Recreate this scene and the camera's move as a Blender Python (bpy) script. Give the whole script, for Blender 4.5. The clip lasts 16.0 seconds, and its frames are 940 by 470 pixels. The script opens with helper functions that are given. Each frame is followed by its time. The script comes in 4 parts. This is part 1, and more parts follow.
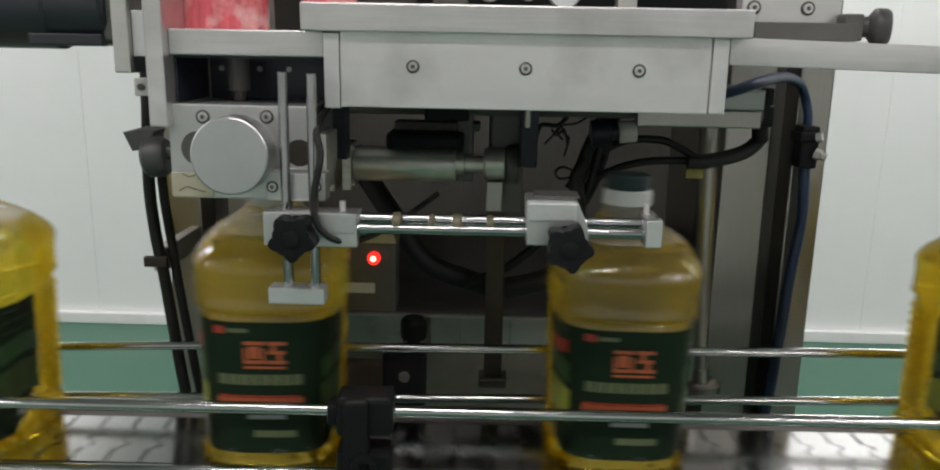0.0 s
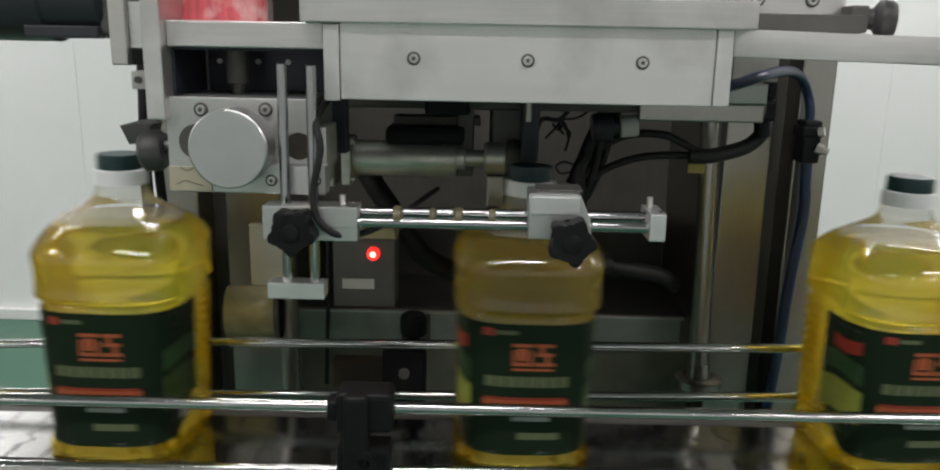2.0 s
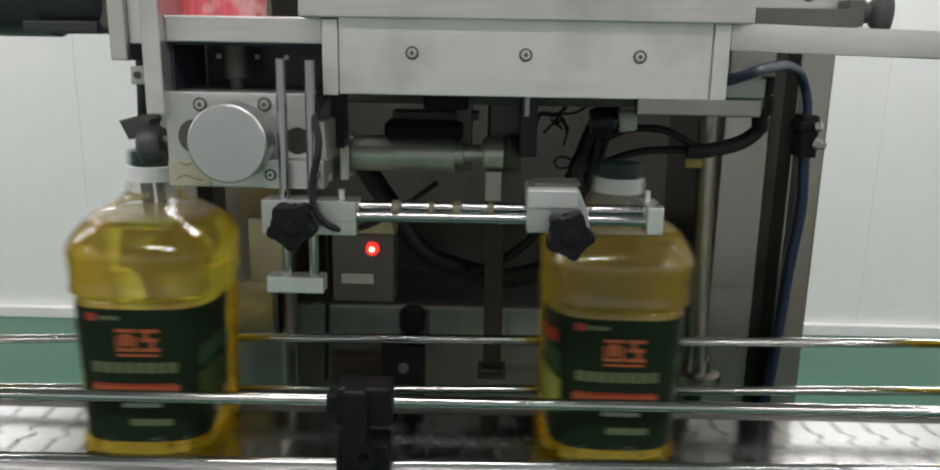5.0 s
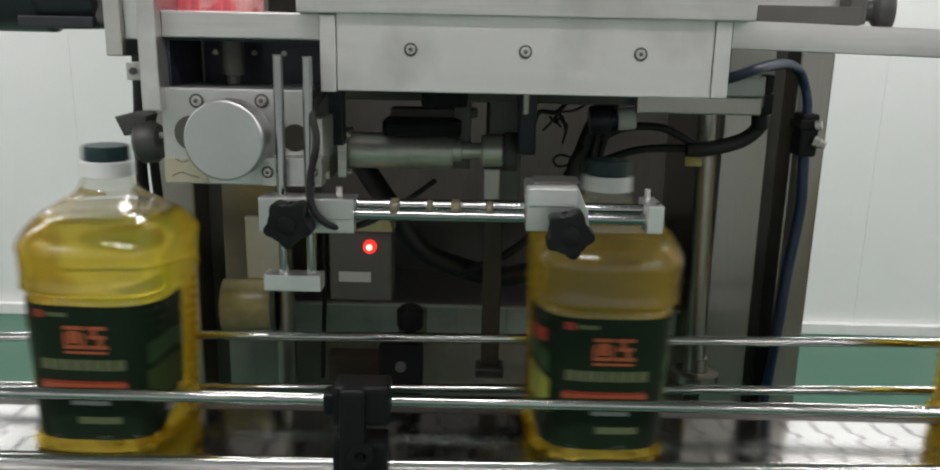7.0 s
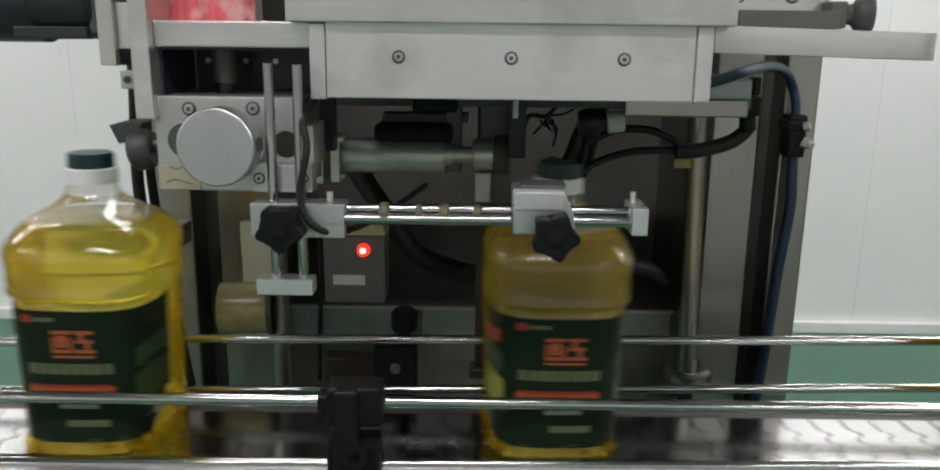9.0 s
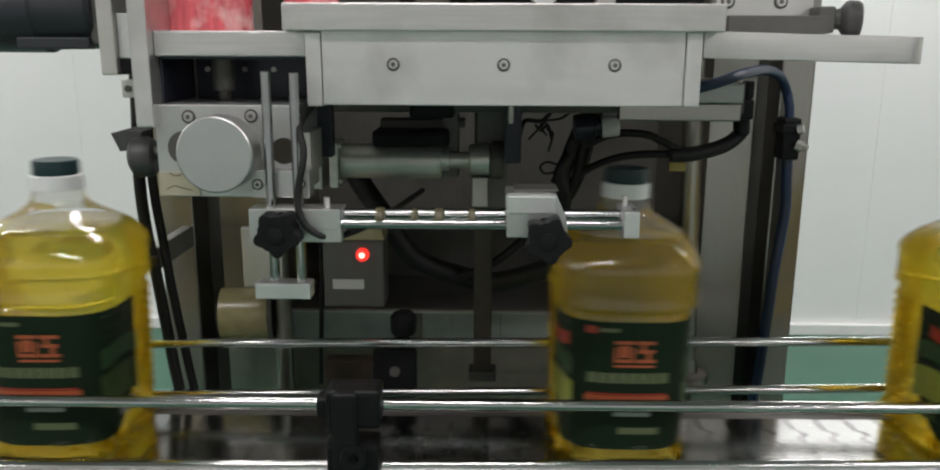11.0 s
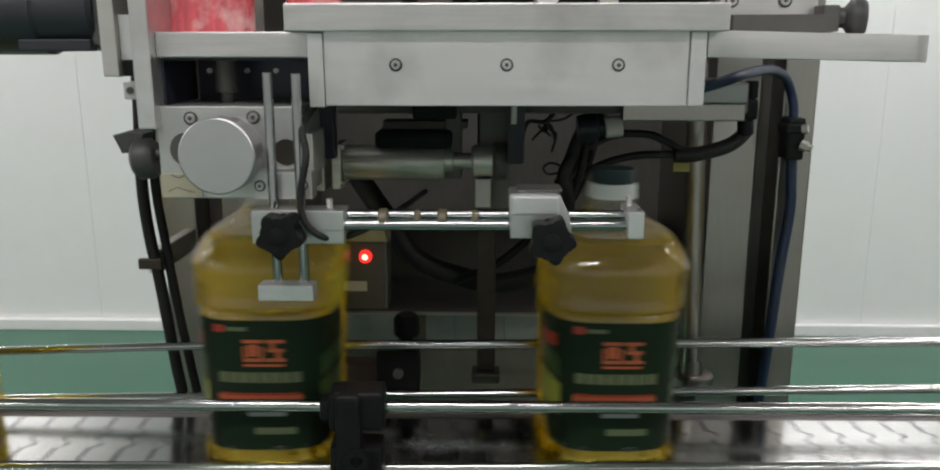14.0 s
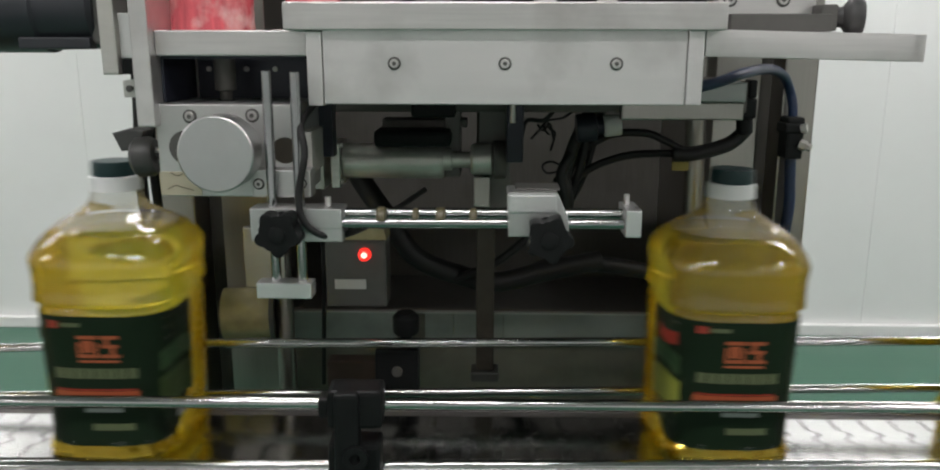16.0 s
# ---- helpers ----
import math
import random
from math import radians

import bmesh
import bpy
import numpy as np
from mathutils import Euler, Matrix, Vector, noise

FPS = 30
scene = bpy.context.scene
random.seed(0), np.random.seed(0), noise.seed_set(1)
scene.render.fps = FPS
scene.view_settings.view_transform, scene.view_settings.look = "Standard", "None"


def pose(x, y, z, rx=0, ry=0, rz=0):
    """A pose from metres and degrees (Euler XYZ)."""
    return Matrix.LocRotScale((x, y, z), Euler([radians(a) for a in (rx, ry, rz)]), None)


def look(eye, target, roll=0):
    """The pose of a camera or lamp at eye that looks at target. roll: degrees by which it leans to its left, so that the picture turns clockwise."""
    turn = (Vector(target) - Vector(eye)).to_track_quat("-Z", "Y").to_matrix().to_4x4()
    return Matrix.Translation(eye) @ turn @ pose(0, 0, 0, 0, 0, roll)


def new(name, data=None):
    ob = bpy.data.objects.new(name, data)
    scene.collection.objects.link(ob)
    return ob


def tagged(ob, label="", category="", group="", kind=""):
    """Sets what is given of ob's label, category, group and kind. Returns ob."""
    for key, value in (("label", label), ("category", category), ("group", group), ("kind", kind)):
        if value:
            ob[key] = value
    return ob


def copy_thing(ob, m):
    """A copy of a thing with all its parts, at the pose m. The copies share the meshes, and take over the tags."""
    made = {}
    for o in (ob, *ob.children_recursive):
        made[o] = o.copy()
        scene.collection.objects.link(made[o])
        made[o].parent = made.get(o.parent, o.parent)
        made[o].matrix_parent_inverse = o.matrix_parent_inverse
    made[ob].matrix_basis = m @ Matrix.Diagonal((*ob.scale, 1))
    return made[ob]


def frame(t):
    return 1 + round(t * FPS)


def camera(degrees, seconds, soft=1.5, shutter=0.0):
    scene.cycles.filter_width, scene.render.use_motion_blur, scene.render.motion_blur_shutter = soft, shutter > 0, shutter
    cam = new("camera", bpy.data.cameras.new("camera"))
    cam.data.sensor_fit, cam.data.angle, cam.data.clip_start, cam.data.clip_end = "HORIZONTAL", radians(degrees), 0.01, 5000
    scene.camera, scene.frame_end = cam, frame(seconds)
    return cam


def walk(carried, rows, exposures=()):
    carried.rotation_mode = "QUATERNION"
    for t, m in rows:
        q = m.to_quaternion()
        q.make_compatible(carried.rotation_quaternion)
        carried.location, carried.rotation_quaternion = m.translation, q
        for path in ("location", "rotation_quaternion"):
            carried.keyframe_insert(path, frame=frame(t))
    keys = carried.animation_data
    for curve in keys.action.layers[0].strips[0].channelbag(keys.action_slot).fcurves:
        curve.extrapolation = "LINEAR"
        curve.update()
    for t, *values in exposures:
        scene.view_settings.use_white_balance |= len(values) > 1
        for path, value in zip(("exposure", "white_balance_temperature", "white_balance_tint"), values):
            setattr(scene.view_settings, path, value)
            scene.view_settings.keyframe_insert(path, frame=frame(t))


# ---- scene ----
cam = camera(60.0, 16.0, soft=2.0, shutter=0.9)
PATH = [
    (0, (0.015, -0.012, 1.355), (-0.026, 1.936, 0.902), 1.1),
    (0.5, (0.012, -0.013, 1.353), (-0.023, 1.935, 0.904), 1.1),
    (1, (0.013, -0.012, 1.354), (-0.026, 1.935, 0.9), 1.0),
    (1.5, (0.012, -0.011, 1.35), (-0.025, 1.938, 0.902), 1.1),
    (2, (0.011, -0.005, 1.349), (-0.023, 1.942, 0.893), 1.1),
    (2.5, (0.01, -0.003, 1.349), (-0.023, 1.943, 0.888), 1.1),
    (3, (0.008, -0.002, 1.347), (-0.024, 1.943, 0.883), 1.0),
    (3.5, (0.011, -0.008, 1.35), (-0.021, 1.937, 0.884), 1.0),
    (4, (0.012, -0.009, 1.349), (-0.021, 1.937, 0.886), 1.0),
    (6.5, (0.011, -0.005, 1.346), (-0.016, 1.94, 0.881), 1.1),
    (7, (0.01, -0.003, 1.346), (-0.014, 1.941, 0.878), 1.2),
    (7.5, (0.012, -0.004, 1.347), (-0.012, 1.94, 0.878), 1.1),
    (8, (0.012, -0.005, 1.347), (-0.015, 1.939, 0.879), 1.0),
    (8.5, (0.017, -0.01, 1.349), (-0.01, 1.934, 0.881), 1.0),
    (9, (0.022, -0.015, 1.351), (-0.006, 1.93, 0.886), 0.7),
    (11.5, (0.034, -0.034, 1.353), (-0.005, 1.915, 0.907), 0.2),
    (12, (0.036, -0.04, 1.353), (0.001, 1.911, 0.914), 0.1),
    (12.5, (0.035, -0.037, 1.352), (-0.001, 1.913, 0.91), 0.2),
    (13, (0.032, -0.029, 1.352), (-0.009, 1.92, 0.906), 0.4),
    (13.5, (0.03, -0.025, 1.352), (-0.012, 1.923, 0.902), 0.2),
    (14, (0.031, -0.024, 1.351), (-0.016, 1.924, 0.903), -0.0),
    (14.5, (0.032, -0.024, 1.352), (-0.017, 1.924, 0.899), 0.0),
    (15, (0.032, -0.021, 1.35), (-0.02, 1.926, 0.898), 0.0),
    (15.5, (0.032, -0.023, 1.351), (-0.018, 1.924, 0.898), 0.0),
    (16, (0.034, -0.026, 1.351), (-0.016, 1.922, 0.9), 0.1),
]
walk(cam, [(t, look(e, g, r)) for t, e, g, r in PATH])

# ---- light ----
scene.view_settings.exposure = 0.0
world = bpy.data.worlds.new("world")
world.use_nodes = True
scene.world = world
world.node_tree.nodes["Background"].inputs[0].default_value = (0.9, 0.95, 1.0, 1)
world.node_tree.nodes["Background"].inputs[1].default_value = 0.03
LAMP_WATTS = 21.2
LAMP_SPOTS = [(x, y) for y in (-0.35, 1.6) for x in (-5.0, -2.6, -0.2, 2.2, 4.6)] + [(x, 3.35) for x in (-5.4, -2.7, 1.9, 5.3)] + [(x, -2.0) for x in (-2.6, 2.2)]


# ---- materials ----
def material(name, colour, rough=0.5, metal=0.0, grain=0.0, size=(40, 40, 40), bump=0.0, wear=0.0, worn=None, rough_var=0.0, **more):
    """A principled surface with fine grain and broad wear, in metres of the object's own space."""
    mat = bpy.data.materials.new(name)
    mat.use_nodes = True
    nt = mat.node_tree
    bsdf = nt.nodes["Principled BSDF"]
    bsdf.inputs["Roughness"].default_value = rough
    bsdf.inputs["Metallic"].default_value = metal
    for key, value in more.items():
        bsdf.inputs[key.replace("_", " ")].default_value = value
    tex = nt.nodes.new("ShaderNodeTexCoord")
    mapping = nt.nodes.new("ShaderNodeMapping")
    mapping.inputs["Scale"].default_value = size
    nt.links.new(tex.outputs["Object"], mapping.inputs["Vector"])
    fine = nt.nodes.new("ShaderNodeTexNoise")
    fine.inputs["Scale"].default_value = 1.0
    fine.inputs["Detail"].default_value = 4.0
    nt.links.new(mapping.outputs[0], fine.inputs["Vector"])
    broad = nt.nodes.new("ShaderNodeTexNoise")
    broad.inputs["Scale"].default_value = 9.0
    broad.inputs["Detail"].default_value = 5.0
    nt.links.new(tex.outputs["Object"], broad.inputs["Vector"])
    dark = tuple(c * (1 - grain) for c in colour[:3])
    light = tuple(min(1.0, c * (1 + grain)) for c in colour[:3])
    a = nt.nodes.new("ShaderNodeMix")
    a.data_type = "RGBA"
    a.inputs[6].default_value, a.inputs[7].default_value = (*dark, 1), (*light, 1)
    nt.links.new(fine.outputs[0], a.inputs[0])
    b = nt.nodes.new("ShaderNodeMix")
    b.data_type = "RGBA"
    b.inputs[7].default_value = (*(worn or tuple(c * 0.6 for c in colour[:3])), 1)
    ramp = nt.nodes.new("ShaderNodeMapRange")
    ramp.inputs[1].default_value, ramp.inputs[2].default_value = 0.5, 0.75
    ramp.inputs[3].default_value, ramp.inputs[4].default_value = 0.0, wear
    nt.links.new(broad.outputs[0], ramp.inputs[0])
    nt.links.new(ramp.outputs[0], b.inputs[0])
    nt.links.new(a.outputs[2], b.inputs[6])
    nt.links.new(b.outputs[2], bsdf.inputs["Base Color"])
    if rough_var:
        r = nt.nodes.new("ShaderNodeMapRange")
        r.inputs[3].default_value, r.inputs[4].default_value = max(0.02, rough - rough_var), rough + rough_var
        nt.links.new(fine.outputs[0], r.inputs[0])
        nt.links.new(r.outputs[0], bsdf.inputs["Roughness"])
    if bump:
        n = nt.nodes.new("ShaderNodeBump")
        n.inputs["Strength"].default_value = 0.5
        n.inputs["Distance"].default_value = bump
        nt.links.new(fine.outputs[0], n.inputs["Height"])
        nt.links.new(n.outputs[0], bsdf.inputs["Normal"])
    return mat


STEEL = material("brushed_steel", (0.685, 0.665, 0.655), 0.42, 1.0, 0.13, (14, 300, 300), 0.0003, 0.85, (0.42, 0.40, 0.385), 0.13)
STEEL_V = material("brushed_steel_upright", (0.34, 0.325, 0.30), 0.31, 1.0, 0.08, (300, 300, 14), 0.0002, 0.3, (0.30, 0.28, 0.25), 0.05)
DIAL = material("turned_aluminium", (0.585, 0.585, 0.585), 0.36, 1.0, 0.05, (120, 120, 120), 0.0001, 0.3, (0.47, 0.47, 0.475), 0.06)
ALU = material("satin_aluminium", (0.74, 0.74, 0.735), 0.48, 1.0, 0.07, (160, 160, 160), 0.0001, 0.4, (0.56, 0.555, 0.54), 0.08)
ALU_DULL = material("milled_aluminium", (0.58, 0.57, 0.54), 0.50, 0.9, 0.10, (60, 200, 200), 0.0002, 0.4, (0.45, 0.42, 0.36), 0.08)
CHROME = material("polished_steel", (0.49, 0.49, 0.485), 0.13, 1.0, 0.04, (8, 60, 60), 0.0, 0.2, (0.40, 0.40, 0.395), 0.03)
PLATE = material("wiped_plate", (0.765, 0.745, 0.740), 0.46, 1.0, 0.05, (9, 110, 110), 0.0002, 1.0, (0.50, 0.485, 0.47), 0.10)
# steel of the inner parts, with the shade inside the machine put into its colour
STEEL_IN = material("shaded_inner_steel", (0.112, 0.108, 0.098), 0.55, 0.25, 0.2, (200, 200, 14), 0.0002, 0.7, (0.070, 0.066, 0.058), 0.1, Specular_IOR_Level=0.25)
ROD = material("ground_rod_steel", (0.40, 0.40, 0.405), 0.11, 1.0, 0.05, (8, 60, 60), 0.0, 0.2, (0.32, 0.32, 0.32), 0.03)
SHAFT = material("oily_turned_steel", (0.66, 0.65, 0.61), 0.40, 0.8, 0.3, (9, 190, 190), 0.0003, 0.8, (0.36, 0.34, 0.29), 0.14)
# darker copy of the satin aluminium, shade included in the colour
CLAMP = material("shaded_aluminium", (0.60, 0.60, 0.59), 0.46, 1.0, 0.08, (160, 160, 160), 0.0001, 0.5, (0.44, 0.43, 0.41), 0.08)
BASE = material("greasy_base_plate", (0.17, 0.152, 0.128), 0.6, 0.0, 0.25, (30, 30, 30), 0.0003, 0.7, (0.05, 0.046, 0.038), 0.1, Specular_IOR_Level=0.2)
STEEL_SKIRT = material("grey_sheet_steel", (0.37, 0.375, 0.365), 0.34, 0.45, 0.12, (40, 60, 60), 0.0002, 0.9, (0.20, 0.205, 0.195), 0.1)
DARK_STEEL = material("dark_steel", (0.115, 0.112, 0.105), 0.5, 0.5, 0.2, (60, 60, 60), 0.0002, 0.4, (0.06, 0.055, 0.05), 0.1)
BLACK = material("black_plastic", (0.010, 0.011, 0.011), 0.42, 0.0, 0.2, (90, 90, 90), 0.0001, 0.3, (0.018, 0.018, 0.018), 0.1, Specular_IOR_Level=0.12)
RUBBER = material("black_cable_sheath", (0.014, 0.014, 0.014), 0.5, 0.0, 0.2, (90, 90, 90), 0.0001, 0.4, (0.026, 0.026, 0.025), 0.1, Specular_IOR_Level=0.3)
MOTOR = material("anthracite_enamel", (0.022, 0.024, 0.03), 0.35, 0.0, 0.15, (60, 60, 60), 0.0001, 0.3, (0.03, 0.03, 0.032), 0.08)
NAVY = material("navy_enamel", (0.02, 0.022, 0.035), 0.4, 0.2, 0.2, (70, 70, 70), 0.0001, 0.3, (0.01, 0.01, 0.012), 0.1)
HOSE = material("blue_hose", (0.009, 0.022, 0.060), 0.35, 0.0, 0.15, (60, 60, 60), 0.0, 0.2, (0.01, 0.02, 0.05))
WALL = material("white_panel", (0.80, 0.81, 0.80), 0.45, 0.0, 0.02, (6, 6, 6), 0.0003, 0.12, (0.72, 0.72, 0.69))
TRIM = material("white_trim", (0.78, 0.78, 0.77), 0.4, 0.0, 0.03, (20, 20, 20), 0.0, 0.3, (0.6, 0.6, 0.57))
FLOOR = material("green_epoxy", (0.040, 0.135, 0.086), 0.32, 0.0, 0.08, (4, 4, 4), 0.0003, 0.35, (0.045, 0.125, 0.085), 0.08)
CEIL = material("grey_ceiling", (0.34, 0.34, 0.34), 0.6, 0.0, 0.03, (5, 5, 5))
CHAIN = material("worn_chain_steel", (0.44, 0.445, 0.44), 0.14, 1.0, 0.12, (16, 160, 160), 0.00004, 0.6, (0.27, 0.265, 0.25), 0.05)
SLAT_EDGE = material("dark_slat_edge", (0.020, 0.019, 0.017), 0.55, 0.0, 0.3, (80, 80, 80), 0.0001, 0.4, (0.035, 0.032, 0.027), 0.1)
LABEL = material("green_label_paper", (0.0055, 0.0145, 0.0055), 0.5, 0.0, 0.12, (80, 80, 80), 0.0, 0.3, (0.005, 0.010, 0.004), Specular_IOR_Level=0.2)
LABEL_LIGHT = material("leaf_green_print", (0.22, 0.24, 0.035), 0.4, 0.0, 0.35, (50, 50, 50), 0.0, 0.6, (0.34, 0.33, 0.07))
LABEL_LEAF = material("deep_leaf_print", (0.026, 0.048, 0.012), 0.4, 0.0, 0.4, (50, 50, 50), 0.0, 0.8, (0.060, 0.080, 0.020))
LABEL_MID = material("mid_green_print", (0.018, 0.052, 0.016), 0.4, 0.0, 0.3, (50, 50, 50), 0.0, 0.6, (0.04, 0.09, 0.03))
ORANGE = material("orange_print", (0.33, 0.080, 0.03), 0.4, 0.0, 0.1, (90, 90, 90))
PALE = material("pale_green_print", (0.092, 0.108, 0.052), 0.4, 0.0, 0.15, (90, 90, 90))
GREY_PRINT = material("grey_print", (0.26, 0.28, 0.27), 0.4, 0.0, 0.1, (90, 90, 90))
RED_PRINT = material("red_print", (0.25, 0.026, 0.014), 0.4, 0.0, 0.1, (90, 90, 90))
CAP = material("dark_teal_cap", (0.008, 0.030, 0.031), 0.4, 0.0, 0.1, (90, 90, 90), Specular_IOR_Level=0.35)
RING = material("white_collar_plastic", (0.72, 0.73, 0.73), 0.35, 0.0, 0.03, (60, 60, 60))
# pale streaks in the pink stand for glare as well as print
FILM = material("glare_streaked_film", (0.62, 0.11, 0.13), 0.2, 0.0, 0.6, (150, 150, 22), 0.003, 1.0, (0.78, 0.50, 0.48), 0.12)
FILM.node_tree.nodes["Noise Texture.001"].inputs["Scale"].default_value = 38.0
FILM_CORE = material("film_core_card", (0.45, 0.36, 0.24), 0.7)
TAPE = material("beige_roll", (0.36, 0.32, 0.17), 0.22, 0.0, 0.3, (60, 60, 60), 0.0008, 0.7, (0.20, 0.16, 0.07))
BAND = material("yellowed_tape", (0.105, 0.092, 0.052), 0.45, 0.0, 0.25, (60, 60, 60))
BRASS = material("tarnished_brass", (0.30, 0.25, 0.08), 0.5, 0.6, 0.2, (60, 60, 60))
STICKER = material("white_sticker", (0.55, 0.55, 0.53), 0.5, 0.0, 0.05, (60, 60, 60))
YELLOWED = material("yellowed_sticker", (0.42, 0.39, 0.29), 0.6, 0.0, 0.1, (80, 80, 80), 0.0003, 0.7, (0.26, 0.22, 0.13))
RUST = material("brown_bronze", (0.050, 0.043, 0.032), 0.5, 0.4, 0.3, (80, 80, 80))
MAROON = material("faded_maroon_enamel", (0.11, 0.070, 0.058), 0.5, 0.1, 0.2, (50, 50, 50), 0.0002, 0.6, (0.06, 0.045, 0.038))
WHEEL = material("charcoal_knob", (0.045, 0.045, 0.044), 0.45, 0.1, 0.2, (90, 90, 90), 0.0002, 0.5, (0.09, 0.088, 0.08), 0.1)


def glow(name, colour, strength):
    mat = bpy.data.materials.new(name)
    mat.use_nodes = True
    bsdf = mat.node_tree.nodes["Principled BSDF"]
    bsdf.inputs["Base Color"].default_value = (*colour, 1)
    bsdf.inputs["Emission Color"].default_value = (*colour, 1)
    bsdf.inputs["Emission Strength"].default_value = strength
    return mat


LED_RED = glow("red_led", (1.0, 0.03, 0.02), 1.3)
LED_CORE = glow("red_led_core", (1.0, 0.45, 0.35), 2.5)
LED_GREEN = glow("green_led", (0.5, 0.9, 0.05), 0.9)
TUBE = glow("lamp_tube", (1.0, 0.92, 0.92), 9.0)


def clear_plastic(name, shine, mist, tint=(1, 1, 1)):
    mat = bpy.data.materials.new(name)
    mat.use_nodes = True
    nt = mat.node_tree
    nt.nodes.remove(nt.nodes["Principled BSDF"])
    out = nt.nodes["Material Output"]
    see = nt.nodes.new("ShaderNodeBsdfTransparent")
    see.inputs[0].default_value = (0.93 * tint[0], 0.94 * tint[1] ** 0.5, 0.92 * tint[2] ** 0.5, 1)
    haze = nt.nodes.new("ShaderNodeBsdfDiffuse")
    haze.inputs[0].default_value = (0.80, 0.80, 0.78, 1)
    gloss = nt.nodes.new("ShaderNodeBsdfGlossy")
    gloss.inputs["Roughness"].default_value = 0.035
    gloss.inputs["Color"].default_value = (*tint, 1)
    coord = nt.nodes.new("ShaderNodeTexCoord")
    ripple = nt.nodes.new("ShaderNodeTexNoise")
    ripple.inputs["Scale"].default_value = 55.0
    ripple.inputs["Detail"].default_value = 1.5
    nt.links.new(coord.outputs["Object"], ripple.inputs["Vector"])
    relief = nt.nodes.new("ShaderNodeBump")
    relief.inputs["Strength"].default_value = 0.5
    relief.inputs["Distance"].default_value = 0.0022
    nt.links.new(ripple.outputs[0], relief.inputs["Height"])
    nt.links.new(relief.outputs[0], gloss.inputs["Normal"])
    fres = nt.nodes.new("ShaderNodeLayerWeight")
    fres.inputs[0].default_value = 0.05
    m0 = nt.nodes.new("ShaderNodeMixShader")
    m0.inputs[0].default_value = mist
    base = nt.nodes.new("ShaderNodeMath")
    base.operation = "ADD"
    base.inputs[1].default_value = shine
    nt.links.new(fres.outputs[0], base.inputs[0])
    m1 = nt.nodes.new("ShaderNodeMixShader")
    nt.links.new(see.outputs[0], m0.inputs[1])
    nt.links.new(haze.outputs[0], m0.inputs[2])
    nt.links.new(base.outputs[0], m1.inputs[0])
    nt.links.new(m0.outputs[0], m1.inputs[1])
    nt.links.new(gloss.outputs[0], m1.inputs[2])
    nt.links.new(m1.outputs[0], out.inputs[0])
    return mat


def oil_liquid():
    mat = bpy.data.materials.new("golden_oil")
    mat.use_nodes = True
    nt = mat.node_tree
    bsdf = nt.nodes["Principled BSDF"]
    out = nt.nodes["Material Output"]
    bsdf.inputs["Base Color"].default_value = (0.98, 0.81, 0.11, 1)
    bsdf.inputs["Roughness"].default_value = 0.04
    bsdf.inputs["IOR"].default_value = 1.33
    bsdf.inputs["Transmission Weight"].default_value = 1.0
    body = nt.nodes.new("ShaderNodeBsdfTranslucent")
    body.inputs[0].default_value = (1.0, 0.76, 0.04, 1)
    face = nt.nodes.new("ShaderNodeBsdfDiffuse")
    face.inputs[0].default_value = (0.82, 0.58, 0.03, 1)
    m0 = nt.nodes.new("ShaderNodeMixShader")
    m0.inputs[0].default_value = 0.13
    m1 = nt.nodes.new("ShaderNodeMixShader")
    m1.inputs[0].default_value = 0.30
    nt.links.new(body.outputs[0], m0.inputs[1])
    nt.links.new(face.outputs[0], m0.inputs[2])
    nt.links.new(bsdf.outputs[0], m1.inputs[1])
    nt.links.new(m0.outputs[0], m1.inputs[2])
    nt.links.new(m1.outputs[0], out.inputs[0])
    return mat


PLASTIC = clear_plastic("clear_bottle_plastic", 0.050, 0.02)
NECK_PLASTIC = clear_plastic("misted_neck_plastic", 0.045, 0.13)
# gold tint of the gloss paints in glints of light through the oil
GLINT_PLASTIC = clear_plastic("gold_glint_plastic", 0.26, 0.0, (1.0, 0.78, 0.16))
OIL = oil_liquid()



# ---- mesh helpers ----
def thing(name, at, label, category, group="", kind=""):
    ob = new(name)
    ob.location = at
    ob.empty_display_size = 0.05
    return tagged(ob, label, category, group, kind)


def part(name, bm, mat, parent=None, label="", smooth=False):
    """Links a bmesh, given in world metres, as one mesh object under its thing or part."""
    origin = Vector((0, 0, 0))
    if parent is not None:
        root = parent
        while root.parent is not None:
            root = root.parent
        origin = root.location
    bmesh.ops.translate(bm, verts=bm.verts, vec=-origin)
    bmesh.ops.recalc_face_normals(bm, faces=bm.faces)
    me = bpy.data.meshes.new(name)
    bm.to_mesh(me)
    bm.free()
    me.materials.append(mat)
    if smooth:
        me.shade_smooth()
        me.set_sharp_from_angle(angle=radians(35))
    ob = new(name, me)
    if parent is not None:
        ob.parent = parent
    if label:
        ob["label"] = label
    return ob


def box(x0, x1, y0, y1, z0, z1, bevel=0.0012, into=None):
    bm = into or bmesh.new()
    made = bmesh.ops.create_cube(bm, size=1.0)["verts"]
    for v in made:
        v.co = Vector(((x0 + x1) / 2 + v.co.x * (x1 - x0), (y0 + y1) / 2 + v.co.y * (y1 - y0), (z0 + z1) / 2 + v.co.z * (z1 - z0)))
    if bevel:
        edges = list({e for v in made for e in v.link_edges})
        bmesh.ops.bevel(bm, geom=edges, offset=min(bevel, 0.4 * min(x1 - x0, y1 - y0, z1 - z0)), segments=2, affect="EDGES", profile=0.6)
    return bm


